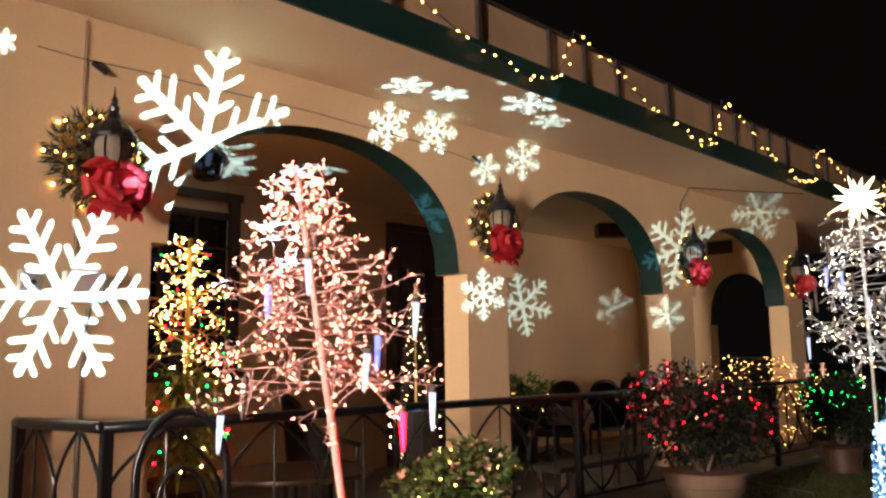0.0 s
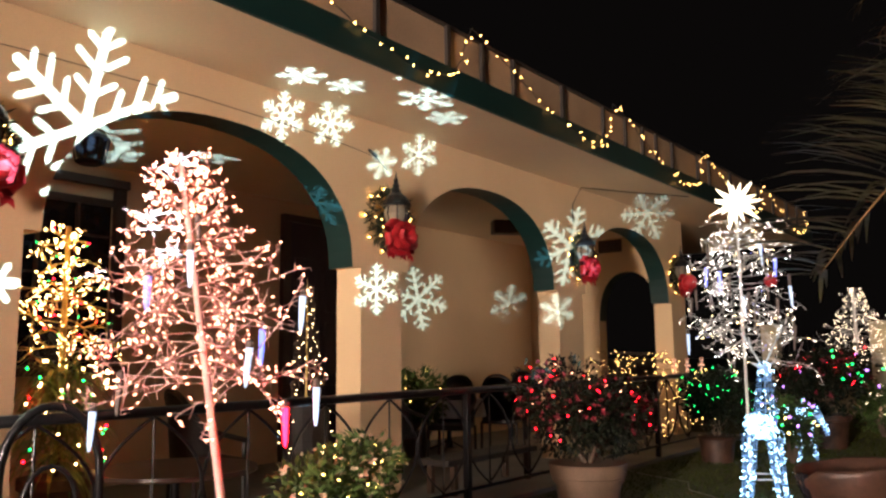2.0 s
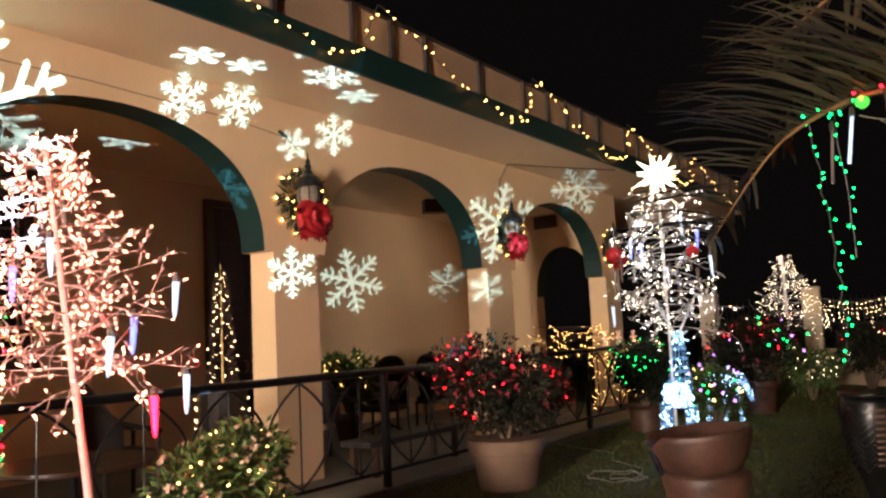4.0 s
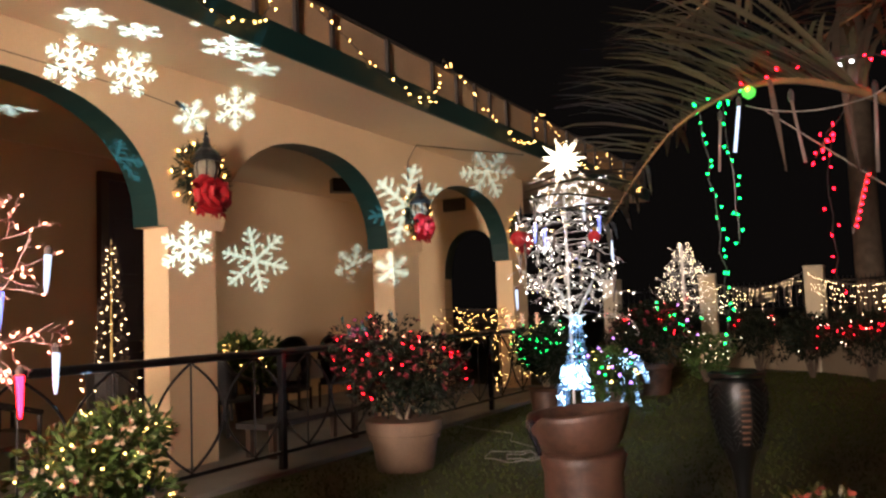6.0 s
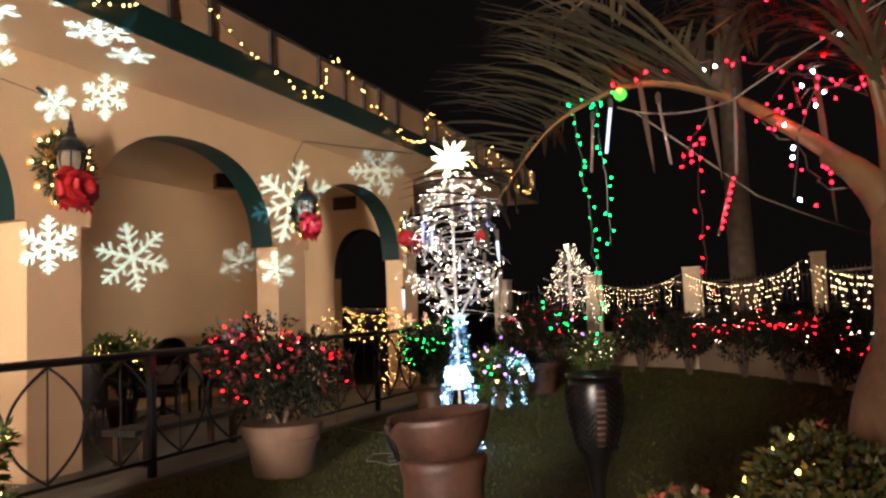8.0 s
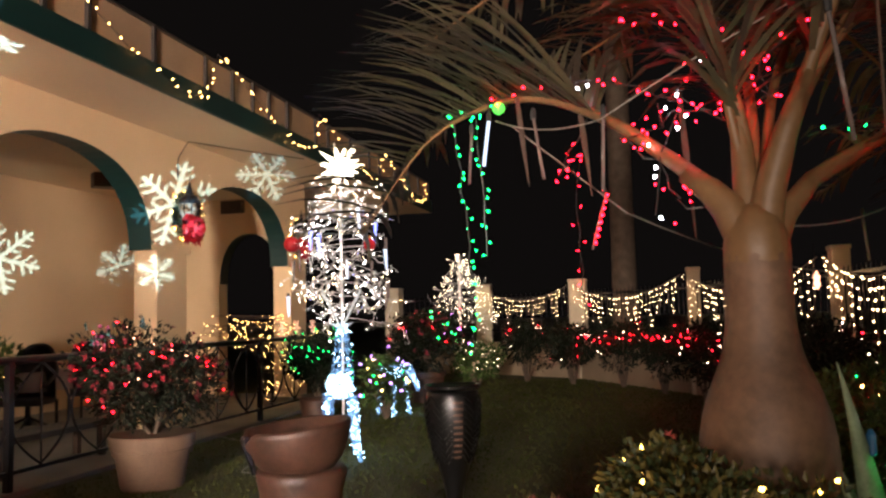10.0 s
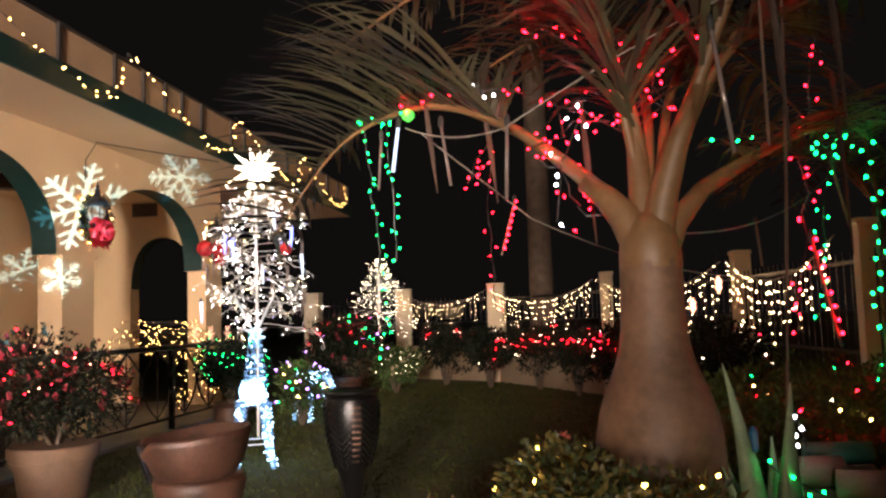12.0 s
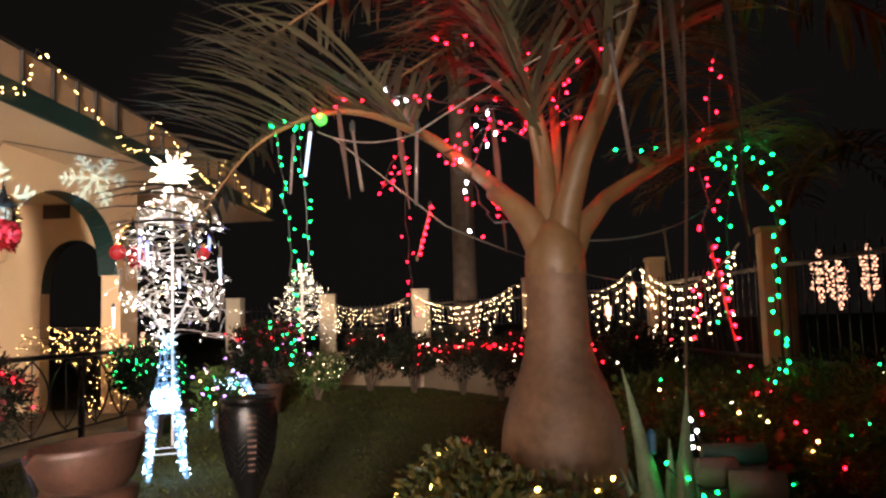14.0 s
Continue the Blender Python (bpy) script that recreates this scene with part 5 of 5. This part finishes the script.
for i, ((x0, y0), (x1, y1)) in enumerate(zip(POSTS, POSTS[1:])):
    L = math.hypot(x1 - x0, y1 - y0)
    ang = math.degrees(math.atan2(y1 - y0, x1 - x0))
    w = thing("fence_wall", (x0, y0, 0), "low rendered garden wall with dark rails above", "wall", turn=ang, kind="structure")
    part("plinth", box(bmesh.new(), (0.07, -0.07, 0), (L - 0.07, 0.07, 0.75), 0.01), M["low_wall"], w)
    for z in (1.0, 1.75):
        part("rail", box(bmesh.new(), (0.07, -0.015, z), (L - 0.07, 0.015, z + 0.03)), M["iron"], w)
    n = int(L / 0.14)
    bm = bmesh.new()
    for k in range(1, n):
        tube(bm, [(L * k / n, 0, 0.75), (L * k / n, 0, 1.85)], 0.008, sides=4)
    tagged(part("barwork", bm, M["iron"], w), kind="stuff")
    if 1 <= i <= 4:
        ic = thing("icicle_string", (x0, y0, 0), "warm icicle light curtain hung between fence posts", "string lights", turn=ang)
        top = curve((0.1, -0.2, 1.98), (L - 0.1, -0.2, 1.98), 0.2 + 0.03 * L, 24)
        part("wire", tube(bmesh.new(), top, 0.006, sides=4), M["cable_pale"], ic)
        bm, wires = bmesh.new(), bmesh.new()
        m = int(L * 8.5)
        for k in range(m):
            q = k / m * 24
            p = top[int(q)].lerp(top[min(24, int(q) + 1)], q % 1)
            drop = (0.15, 0.4, 0.62, 0.3, 0.75, 0.5)[k % 6] * rnd(0.5, 1.15)
            tube(wires, [p, p + Vector((rnd(-0.03, 0.03), 0, -drop))], 0.003, sides=3, caps=False)
            for j in range(int(drop / 0.1) + 1):
                if rnd(0, 1) < 0.8:
                    bulb(bm, p + Vector((rnd(-0.03, 0.03), rnd(-0.02, 0.02), -0.1 * j - 0.03)), ball_dir(), 0.0075, 0.026)
        tagged(part("curtain_wire", wires, M["cable_pale"], ic), kind="stuff")
        tagged(part("light_string", bm, G["warm_small"], ic, "warm mini bulbs"), kind="stuff")

# red strings laid along the hedge tops
for a, b in (((-0.75, 16.1, 0.95), (0.5, 15.5, 1.0)), ((0.5, 14.3, 1.0), (1.3, 12.6, 1.02)), ((1.3, 12.6, 0.9), (1.75, 11.2, 1.0))):
    string("red_string", wander(a, b, 0.06, 0.05, 12), "red light string laid along the hedge", "red", 13, 0.007, jit=0.06)
# hedge shrubs in front of the fence
HEDGE = [(-4.6, 18.6, 0.9, 1.3), (-1.9, 17.6, 0.75, 1.15), (-0.9, 16.9, 0.7, 1.1), (0.1, 16.2, 0.75, 1.15), (0.8, 14.9, 0.6, 1.0), (1.4, 13.4, 0.75, 1.1), (1.75, 12.0, 0.7, 1.05), (2.05, 10.6, 0.7, 1.1), (2.2, 9.2, 0.7, 1.1)]
for i, (x, y, r, h) in enumerate(HEDGE):
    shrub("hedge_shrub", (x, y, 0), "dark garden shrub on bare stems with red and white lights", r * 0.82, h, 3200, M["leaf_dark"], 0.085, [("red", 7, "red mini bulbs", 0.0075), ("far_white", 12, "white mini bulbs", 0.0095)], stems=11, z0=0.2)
# the white bulbs and most green ones are added to brighten these bushes
for x, y, r, h in ((2.4, 7.3, 0.75, 1.1), (2.9, 6.1, 0.75, 1.05), (3.3, 5.2, 0.8, 1.1)):
    shrub("leafy_bush", (x, y, 0), "broad leafy green bush with scattered red and green lights", r, h, 12000, M["leaf"], 0.055, [("red", 7, "red mini bulbs", 0.0075), ("green", 12, "green mini bulbs", 0.0095), ("far_white", 5, "white mini bulbs", 0.008)], stems=9)
shrub("leafy_bush", (2.2, 5.9, 0), "leafy bush with reddish new leaves near the palm", 0.6, 1.05, 6500, M["leaf"], 0.055, [("red", 8, "red mini bulbs", 0.0095), ("warm", 10, "warm mini bulbs", 0.0095)], (M["coral"], 24, 0.06, "reddish young leaves"))
shrub("leafy_bush", (1.75, 5.6, 0), "leafy bush behind the palm with white lights", 0.5, 1.2, 6000, M["leaf"], 0.05, [("far_white", 10, "white mini bulbs", 0.0095), ("red", 6, "red mini bulbs", 0.0095)])
shrub("croton_bush", (0.72, 3.52, 0), "variegated yellow croton bush with warm bulbs", 0.54, 1.07, 13000, M["leaf_yellow"], 0.036, [("gold", 36, "warm bulbs", 0.009)], (M["coral"], 14, 0.03, "coral flower heads"), plump=1.6)
shrub("croton_bush", (0.1, 3.75, 0), "small croton with coral flowers and warm bulbs", 0.26, 0.86, 1900, M["leaf_yellow"], 0.05, [("gold", 12, "warm bulbs", 0.009)], (M["coral"], 26, 0.035, "coral flower heads"), plump=1.5)
shrub("croton_bush", (1.62, 3.5, 0), "low croton with coral flowers beside the stones", 0.3, 0.8, 2600, M["leaf_yellow"], 0.05, [("gold", 8, "warm bulbs", 0.01)], (M["coral"], 50, 0.035, "coral flower heads"), plump=1.5)

# agave, stones, edging
ag = thing("agave", (1.47, 4.2, 0), "tall grey-green agave with curved fleshy leaves", "agave")
for k, (dx, dy, L, lean) in enumerate(((-0.12, -0.06, 1.36, 0.13), (0.1, -0.06, 1.26, 0.04), (0.02, 0.1, 1.0, 0.06), (0.1, 0.08, 0.9, 0.16), (-0.1, 0.1, 0.85, 0.2), (0.02, -0.1, 0.95, 0.08), (-0.18, -0.08, 0.9, 0.2))):
    bm = bmesh.new()
    base = Vector((dx * 0.3, dy * 0.3, 0))
    d = Vector((dx, dy, 0)).normalized()
    s = Vector((1, 0.25 - 0.15 * k, 0)).normalized()
    rows = []
    for j in range(9):
        u = j / 8
        c = base + d * lean * L * (u ** 1.7) + Vector((0, 0, L * u * (1 - 0.12 * u)))
        wd = 0.052 * (1 - u ** 3.2) * (0.7 + 0.6 * math.sin(math.pi * min(1, u + 0.2))) + 0.002
        rows.append([bm.verts.new(c + s * wd * v + Vector((0, -1, 0)) * (0.02 * v * v - 0.012 * w)) for v, w in ((-1, 0), (0, 0), (1, 0), (0, -1.6))])
    for p, q in zip(rows, rows[1:]):
        for j in range(4):
            bm.faces.new((p[j], p[(j + 1) % 4], q[(j + 1) % 4], q[j]))
    bmesh.ops.recalc_face_normals(bm, faces=bm.faces)
    part("leaf", bm, M["agave"], ag, smooth=True)
bb = thing("plastic_bottle", (1.39, 4.14, 0.84), "blue plastic scrap caught in the agave", "litter")
part("body", lathe(bmesh.new(), [(0.012, 0), (0.018, 0.01), (0.018, 0.08), (0.007, 0.1)], 10), M["blue"], bb)
for x, y, z, L, r, a, m, lab in ((1.66, 4.35, 0.72, 0.24, 0.066, 8, "log", "grey-pink cylindrical edging stone"), (1.83, 4.22, 0.69, 0.22, 0.062, -10, "log", "grey-pink cylindrical edging stone"), (1.84, 4.6, 0.755, 0.28, 0.05, 5, "teal", "teal painted edging block")):
    e = thing("edging_stone", (x, y, 0), lab, "stone", turn=a)
    part("stone", tube(bmesh.new(), [(-L / 2, 0, z), (L / 2, 0, z)], r, sides=14), M[m], e, smooth=True)
    part("footing", box(bmesh.new(), (-L / 2, -0.05, 0), (L / 2, 0.05, z - r + 0.004), 0.01), M["log"], e)

# lit snowflake ornaments on the fence
def lit_flake(at, r, turn):
    t = thing("snowflake_lamp", at, "small snowflake ornament of clustered rose-white bulbs", "snowflake lamp", group="snowflake lamps", turn=turn)
    bm, fr = bmesh.new(), bmesh.new()
    for k in range(6):
        a = k * math.pi / 3 + math.pi / 6
        c, s = math.cos(a), math.sin(a)
        tube(fr, [(0, 0, 0), (r * c, 0, r * s)], 0.006, sides=4)
        for q in (0.25, 0.5, 0.75, 1.0):
            bulb(bm, (r * q * c, -0.01, r * q * s), (0, -1, 0.2), 0.011, 0.024)
        for q, w in ((0.6, 0.25), (0.85, 0.2)):
            for sg in (-1, 1):
                bulb(bm, (r * (q * c - sg * w * s), -0.01, r * (q * s + sg * w * c)), (0, -1, 0.2), 0.01, 0.022)
    part("frame", fr, M["wire_white"], t)
    tagged(part("light_string", bm, G["rose"], t, "rose-white bulbs"), kind="stuff")
    part("lead", tube(bmesh.new(), [(0, 0, r), (0.02, 0, r + 0.15), (0.1, 0.02, r + 0.3)], 0.004, sides=4), M["cable"], t)
    return t


for x, z, r in ((3.59, 1.69, 0.22), (3.75, 1.62, 0.22), (4.01, 1.71, 0.24)):
    lit_flake((x, 8.0, z), r, 48)
for x, z, r in ((1.95, 1.45, 0.07), (2.22, 1.66, 0.085)):
    part("stake", tube(bmesh.new(), [(0, 0.02, -z), (0, 0.02, r)], 0.006, sides=5), M["cable"], lit_flake((x, 9.5, z), r, 62))

# ---- solar torch, urn, small bowl ----
to = thing("garden_torch", (-0.045, 3.35, 0), "black slotted solar torch on a garden stake, unlit", "garden torch")
part("stake", tube(bmesh.new(), [(0, 0, 0), (0, 0, 0.75)], 0.02, 0.026, 10), M["torch"], to, smooth=True)
SHELL = [(0.022, 0.7), (0.025, 0.8), (0.034, 0.86), (0.052, 0.92), (0.07, 0.975), (0.083, 1.03), (0.089, 1.08), (0.089, 1.12), (0.086, 1.15), (0.082, 1.165)]
part("bowl", lathe(bmesh.new(), SHELL + [(0.07, 1.165), (0.07, 1.12)], 28), M["torch"], to, smooth=True)
part("rim", lathe(bmesh.new(), [(0.084, 1.166), (0.092, 1.17), (0.093, 1.182), (0.084, 1.184), (0.076, 1.178)], 28), M["torch"], to, smooth=True)
part("solar_disc", lathe(bmesh.new(), [(0.07, 1.168), (0.07, 1.176)], 20), M["glass_dark"], to)


def shell_radius(z):
    for (r, h), (q, g) in zip(SHELL, SHELL[1:]):
        if h <= z <= g:
            return r + (q - r) * (z - h) / (g - h)
    return SHELL[-1][0]


# raised leaf ribs in slanting rows round the bowl, and one straight ladder of lit slots
FRONT = -math.pi / 2 + 0.42
for k in range(14):
    a = FRONT + (k + 0.5) * 2 * math.pi / 15 + 0.2
    for j in range(10):
        z = 0.945 + 0.021 * j
        slant = 0.014 if k % 2 else -0.014
        pts = [((shell_radius(z + slant * v) + 0.003) * math.cos(a + 0.17 * v), (shell_radius(z + slant * v) + 0.003) * math.sin(a + 0.17 * v), z + slant * v) for v in (-1, 0, 1)]
        part("rib", tube(bmesh.new(), pts, 0.0045, 0.003, sides=4), M["torch"], to)
for j in range(10):
    z = 0.955 + 0.0195 * j
    r = shell_radius(z) + 0.002
    part("slot_bar", tube(bmesh.new(), [(r * math.cos(FRONT + v), r * math.sin(FRONT + v), z) for v in (-0.17, 0, 0.17)], 0.0045, sides=4), M["slot"], to, "dull brown inner slot")


# broken clay bowl, leaning, on a length of clay pipe
def worn_lathe(profile, segs, depth, scale, seed, notch=0.0, notch_at=0.0):
    """A body of revolution with an uneven, chipped surface."""
    bm = lathe(bmesh.new(), profile, segs)
    top = max(z for _, z in profile)
    for v in bm.verts:
        k = noise.noise(v.co * scale + Vector((seed, 0, 0))) + 0.5 * noise.noise(v.co * scale * 2.7)
        flat = Vector((v.co.x, v.co.y, 0))
        if flat.length > 0.02:
            v.co += flat.normalized() * depth * k
            turn = math.atan2(v.co.y, v.co.x) - notch_at
            turn = math.atan2(math.sin(turn), math.cos(turn))
            if notch and v.co.z > top - 0.06:
                v.co.z -= notch * max(0.0, 1 - (turn / 0.5) ** 2)
        v.co.z += depth * 0.6 * k
    return bm


ur = thing("clay_urn", (-0.63, 3.45, 0), "broken brown clay bowl leaning on a clay pipe", "urn")
part("pipe", worn_lathe([(0.17, 0), (0.155, 0.1), (0.148, 0.5), (0.147, 0.8), (0.158, 0.84), (0.162, 0.87), (0.15, 0.885), (0.11, 0.88)], 32, 0.006, 9, 2.0), M["urn"], ur, smooth=True)
bowl = part("bowl", worn_lathe([(0.09, 0.0), (0.125, 0.01), (0.155, 0.045), (0.178, 0.095), (0.19, 0.14), (0.194, 0.158), (0.188, 0.168), (0.174, 0.163), (0.16, 0.12), (0.12, 0.07), (0.04, 0.055)], 48, 0.007, 8, 7.0, 0.035, -2.5), M["urn"], ur, "chipped glazed bowl", smooth=True)
bowl.matrix_basis = pose(0, 0, 0.868, 2, -5, 0)
part("water", lathe(bmesh.new(), [(0.14, 0.972), (0.145, 0.976)], 24), M["glass_dark"], ur)
for k in range(3):
    a = -2.75 + 0.16 * k
    part("glaze_drip", tube(bmesh.new(), [(0.196 * math.cos(a), 0.196 * math.sin(a), 1.0), (0.19 * math.cos(a), 0.19 * math.sin(a), 0.955), (0.168 * math.cos(a), 0.168 * math.sin(a), 0.9 - 0.012 * k)], 0.016, 0.009, 7), M["glass_dark"], ur, "dark glossy glaze run", smooth=True)
cb = thing("clay_dish", (-0.78, 3.1, 0), "small clay dish on a clay pedestal", "dish")
part("pedestal", lathe(bmesh.new(), [(0.09, 0), (0.06, 0.1), (0.06, 0.6), (0.09, 0.66)], 18), M["urn"], cb, smooth=True)
part("dish", lathe(bmesh.new(), [(0.06, 0.66), (0.1, 0.7), (0.105, 0.73), (0.09, 0.73), (0.06, 0.69)], 20), M["urn"], cb, smooth=True)

# garden hose and cables on the grass
gc = thing("ground_cable", (0, 0, 0), "pale extension cable lying coiled on the grass", "cable")
loops = [(-2.95 + 0.3 * math.cos(0.55 * k) * (1 - k / 40) + 0.012 * k, 7.75 + 0.34 * math.sin(0.55 * k) * (1 - k / 34), 0.012 + 0.014 * (k % 3)) for k in range(26)]
part("wire", tube(bmesh.new(), loops, 0.004, sides=5), M["cable_pale"], gc)
part("wire", tube(bmesh.new(), [(-2.64, 7.8, 0.012), (-2.8, 8.3, 0.012), (-3.3, 8.7, 0.012), (-3.5, 9.2, 0.012), (-4.1, 9.45, 0.012), (-4.48, 9.58, 0.05), (-4.5, 9.6, 0.5), (-4.51, 9.57, 0.8), (-4.52, 9.55, 1.1)], 0.004, sides=5), M["cable_pale"], gc)

# iron garden chair by the corner post
hc = thing("iron_garden_chair", (-4.22, 2.25, 0), "black wrought-iron garden chair with a hooped back", "chair", turn=-20)
hoop = [(-0.02, -0.24 + 0.0, 0.0)] + [(0.0, -0.24 * math.cos(math.pi * i / 14), 0.85 + 0.36 * math.sin(math.pi * i / 14)) for i in range(15)] + [(-0.02, 0.24, 0.0)]
part("hoop", tube(bmesh.new(), hoop, 0.024, sides=8), M["iron"], hc, smooth=True)
hoop2 = [(0.0, -0.13, 0.5)] + [(0.0, -0.13 * math.cos(math.pi * i / 10), 0.7 + 0.2 * math.sin(math.pi * i / 10)) for i in range(11)] + [(0.0, 0.13, 0.5)]
part("inner_hoop", tube(bmesh.new(), hoop2, 0.014, sides=6), M["iron"], hc, smooth=True)
part("seat", lathe(bmesh.new(), [(0.2, 0.44), (0.22, 0.45), (0.21, 0.465)], 20, (0.2, 0, 0)), M["iron"], hc)
for y in (-0.14, 0.14):
    part("leg", tube(bmesh.new(), [(0.36, y * 1.2, 0), (0.3, y, 0.445)], 0.013, sides=6), M["iron"], hc)
for y in (-0.18, 0.18):
    part("seat_rail", tube(bmesh.new(), [(0.0, y * 1.3, 0.44), (0.2, y, 0.445)], 0.012, sides=6), M["iron"], hc)

# grass blades over the lawn nearest the walk
bm_v, bm_f = [], []
for i in range(46000):
    y = 3.0 + 15 * rnd(0, 1) ** 1.6
    x = rnd(-4.4, 2.4)
    h, a, b = rnd(0.012, 0.03), rnd(0, 6.28), rnd(0, 6.28)
    k = len(bm_v)
    w = 0.004 + 0.0007 * y
    bm_v += [(x - w * math.cos(a), y - w * math.sin(a), 0), (x + w * math.cos(a), y + w * math.sin(a), 0), (x + 0.012 * math.cos(b), y + 0.012 * math.sin(b), h)]
    bm_f.append((k, k + 1, k + 2))
me = bpy.data.meshes.new("grass")
me.from_pydata(bm_v, [], bm_f)
me.materials.append(M["blade"])
tagged(new("grass", me), "short mown lawn grass blades", "grass", kind="stuff")

# ---- snowflake projectors and the added fill floodlight, out of the walk's sight ----
def flake_outline(r, spin):
    """The outline of one six-armed snowflake."""
    w, b = 0.05, 0.034
    c, q = math.cos(0.96), math.sin(0.96)
    half = [(0.1, w)]
    for u, size in ((0.34, 0.19), (0.57, 0.25), (0.79, 0.15)):
        half += [(u - b / q, w), (u + c * size - q * b, w + q * size + c * b), (u + c * (size + b), w + q * (size + b)), (u + c * size + q * b, w + q * size - c * b), (u + b / q, w)]
    half += [(0.97, w), (1.0, 0.02)]
    arm = [(u, -v) for u, v in half] + half[::-1]
    out = []
    for k in range(6):
        a = spin + k * math.pi / 3
        out += [(r * (u * math.cos(a) - v * math.sin(a)), r * (u * math.sin(a) + v * math.cos(a))) for u, v in arm]
    return out


WALL_FLAKES = [(-5.5, 2.04, 1.93, 0.096, 0.91), (-5.5, 3.03, 3.13, 0.102, 0.2), (-8.6, 10.65, 2.4, 0.04, 0.7), (-8.6, 13.46, 2.44, 0.048, 0.35), (-5.5, 10.31, 2.98, 0.047, 0.3), (-5.5, 13.07, 3.83, 0.035, 1.0), (-5.5, 9.9, 2.03, 0.043, 0.7), (-5.5, 1.61, 3.54, 0.012, 0.3), (-5.5, 4.91, 3.65, 0.031, 0.4), (-5.5, 5.53, 3.72, 0.031, 0.8), (-5.5, 6.27, 3.45, 0.021, 0.1), (-5.5, 6.89, 3.67, 0.027, 0.5), (-5.5, 6.19, 2.13, 0.031, 0.52)]
EAVES_FLAKES = [(-5.02, 4.7, 3.85, 0.06, 0.1), (-4.93, 5.14, 3.85, 0.05, 0.6), (-4.42, 5.27, 3.85, 0.05, 0.3), (-4.6, 5.89, 3.85, 0.075, 0.5), (-4.82, 6.49, 3.85, 0.05, 0.2), (-4.35, 5.41, 4.07, 0.055, 0.7), (-8.0, 4.75, 3.65, 0.055, 0.2), (-7.2, 5.47, 3.65, 0.055, 0.6), (-5.89, 5.7, 3.1, 0.07, 0.3)]
GOBO = 0.2


def projector(at, aim, flakes, label):
    """A lawn projector whose slide is cut with the snowflakes that it throws."""
    inv = aim.inverted()
    t = thing("snowflake_projector", tuple(at), label, "projector", group="snowflake projectors")
    placed, edges = [], []
    for x, y, z, r, spin in flakes:
        v = inv @ Vector((x, y, z))
        k = GOBO / -v.z
        placed.append([v.x * k, v.y * k, r * GOBO / (-v.z / v.length), spin])
    for i, p in enumerate(placed):
        for q in placed[:i]:
            d = math.hypot(p[0] - q[0], p[1] - q[1])
            if p[2] + q[2] > d - 0.0006:
                f = (d - 0.0006) / (p[2] + q[2])
                p[2] *= f
                q[2] *= f
    bm = bmesh.new()
    rim = [(0.19 * math.cos(2 * math.pi * k / 48), 0.19 * math.sin(2 * math.pi * k / 48)) for k in range(48)]
    for loop in [rim] + [[(p[0] + u, p[1] + w) for u, w in flake_outline(p[2], p[3])] for p in placed]:
        vs = [bm.verts.new((u, w, -GOBO)) for u, w in loop]
        edges += [bm.edges.new((a, b)) for a, b in zip(vs, vs[1:] + vs[:1])]
    bmesh.ops.triangle_fill(bm, use_beauty=True, use_dissolve=False, edges=edges)
    part("slide", bm, M["cable"], t).matrix_basis = Matrix.Translation(-at) @ aim
    bm = bmesh.new()
    rings = [[bm.verts.new((r * math.cos(2 * math.pi * k / 24), r * math.sin(2 * math.pi * k / 24), z)) for k in range(24)] for r, z in ((0.192, -0.23), (0.192, -0.02), (0.12, 0.1), (0.02, 0.12))]
    for u, w in zip(rings, rings[1:]):
        for k in range(24):
            bm.faces.new((u[k], u[(k + 1) % 24], w[(k + 1) % 24], w[k]))
    bm.faces.new(rings[-1])
    part("housing", bm, M["torch"], t).matrix_basis = Matrix.Translation(-at) @ aim
    part("stake", tube(bmesh.new(), [(0.05, -0.05, -at.z), (0.05, -0.05, -0.06)], 0.02), M["torch"], t)


projector(PROJ, proj_pose, WALL_FLAKES, "black lawn projector with a cut snowflake slide")
projector(PROJ_2, proj_pose_2, EAVES_FLAKES, "black projector aimed up at the eaves behind a shrub")
# made-up fixture and pole for the fill lamp
fl = thing("floodlight", tuple(FILL_AT), "unseen black floodlight added on a pole as fill for the house", "floodlight")
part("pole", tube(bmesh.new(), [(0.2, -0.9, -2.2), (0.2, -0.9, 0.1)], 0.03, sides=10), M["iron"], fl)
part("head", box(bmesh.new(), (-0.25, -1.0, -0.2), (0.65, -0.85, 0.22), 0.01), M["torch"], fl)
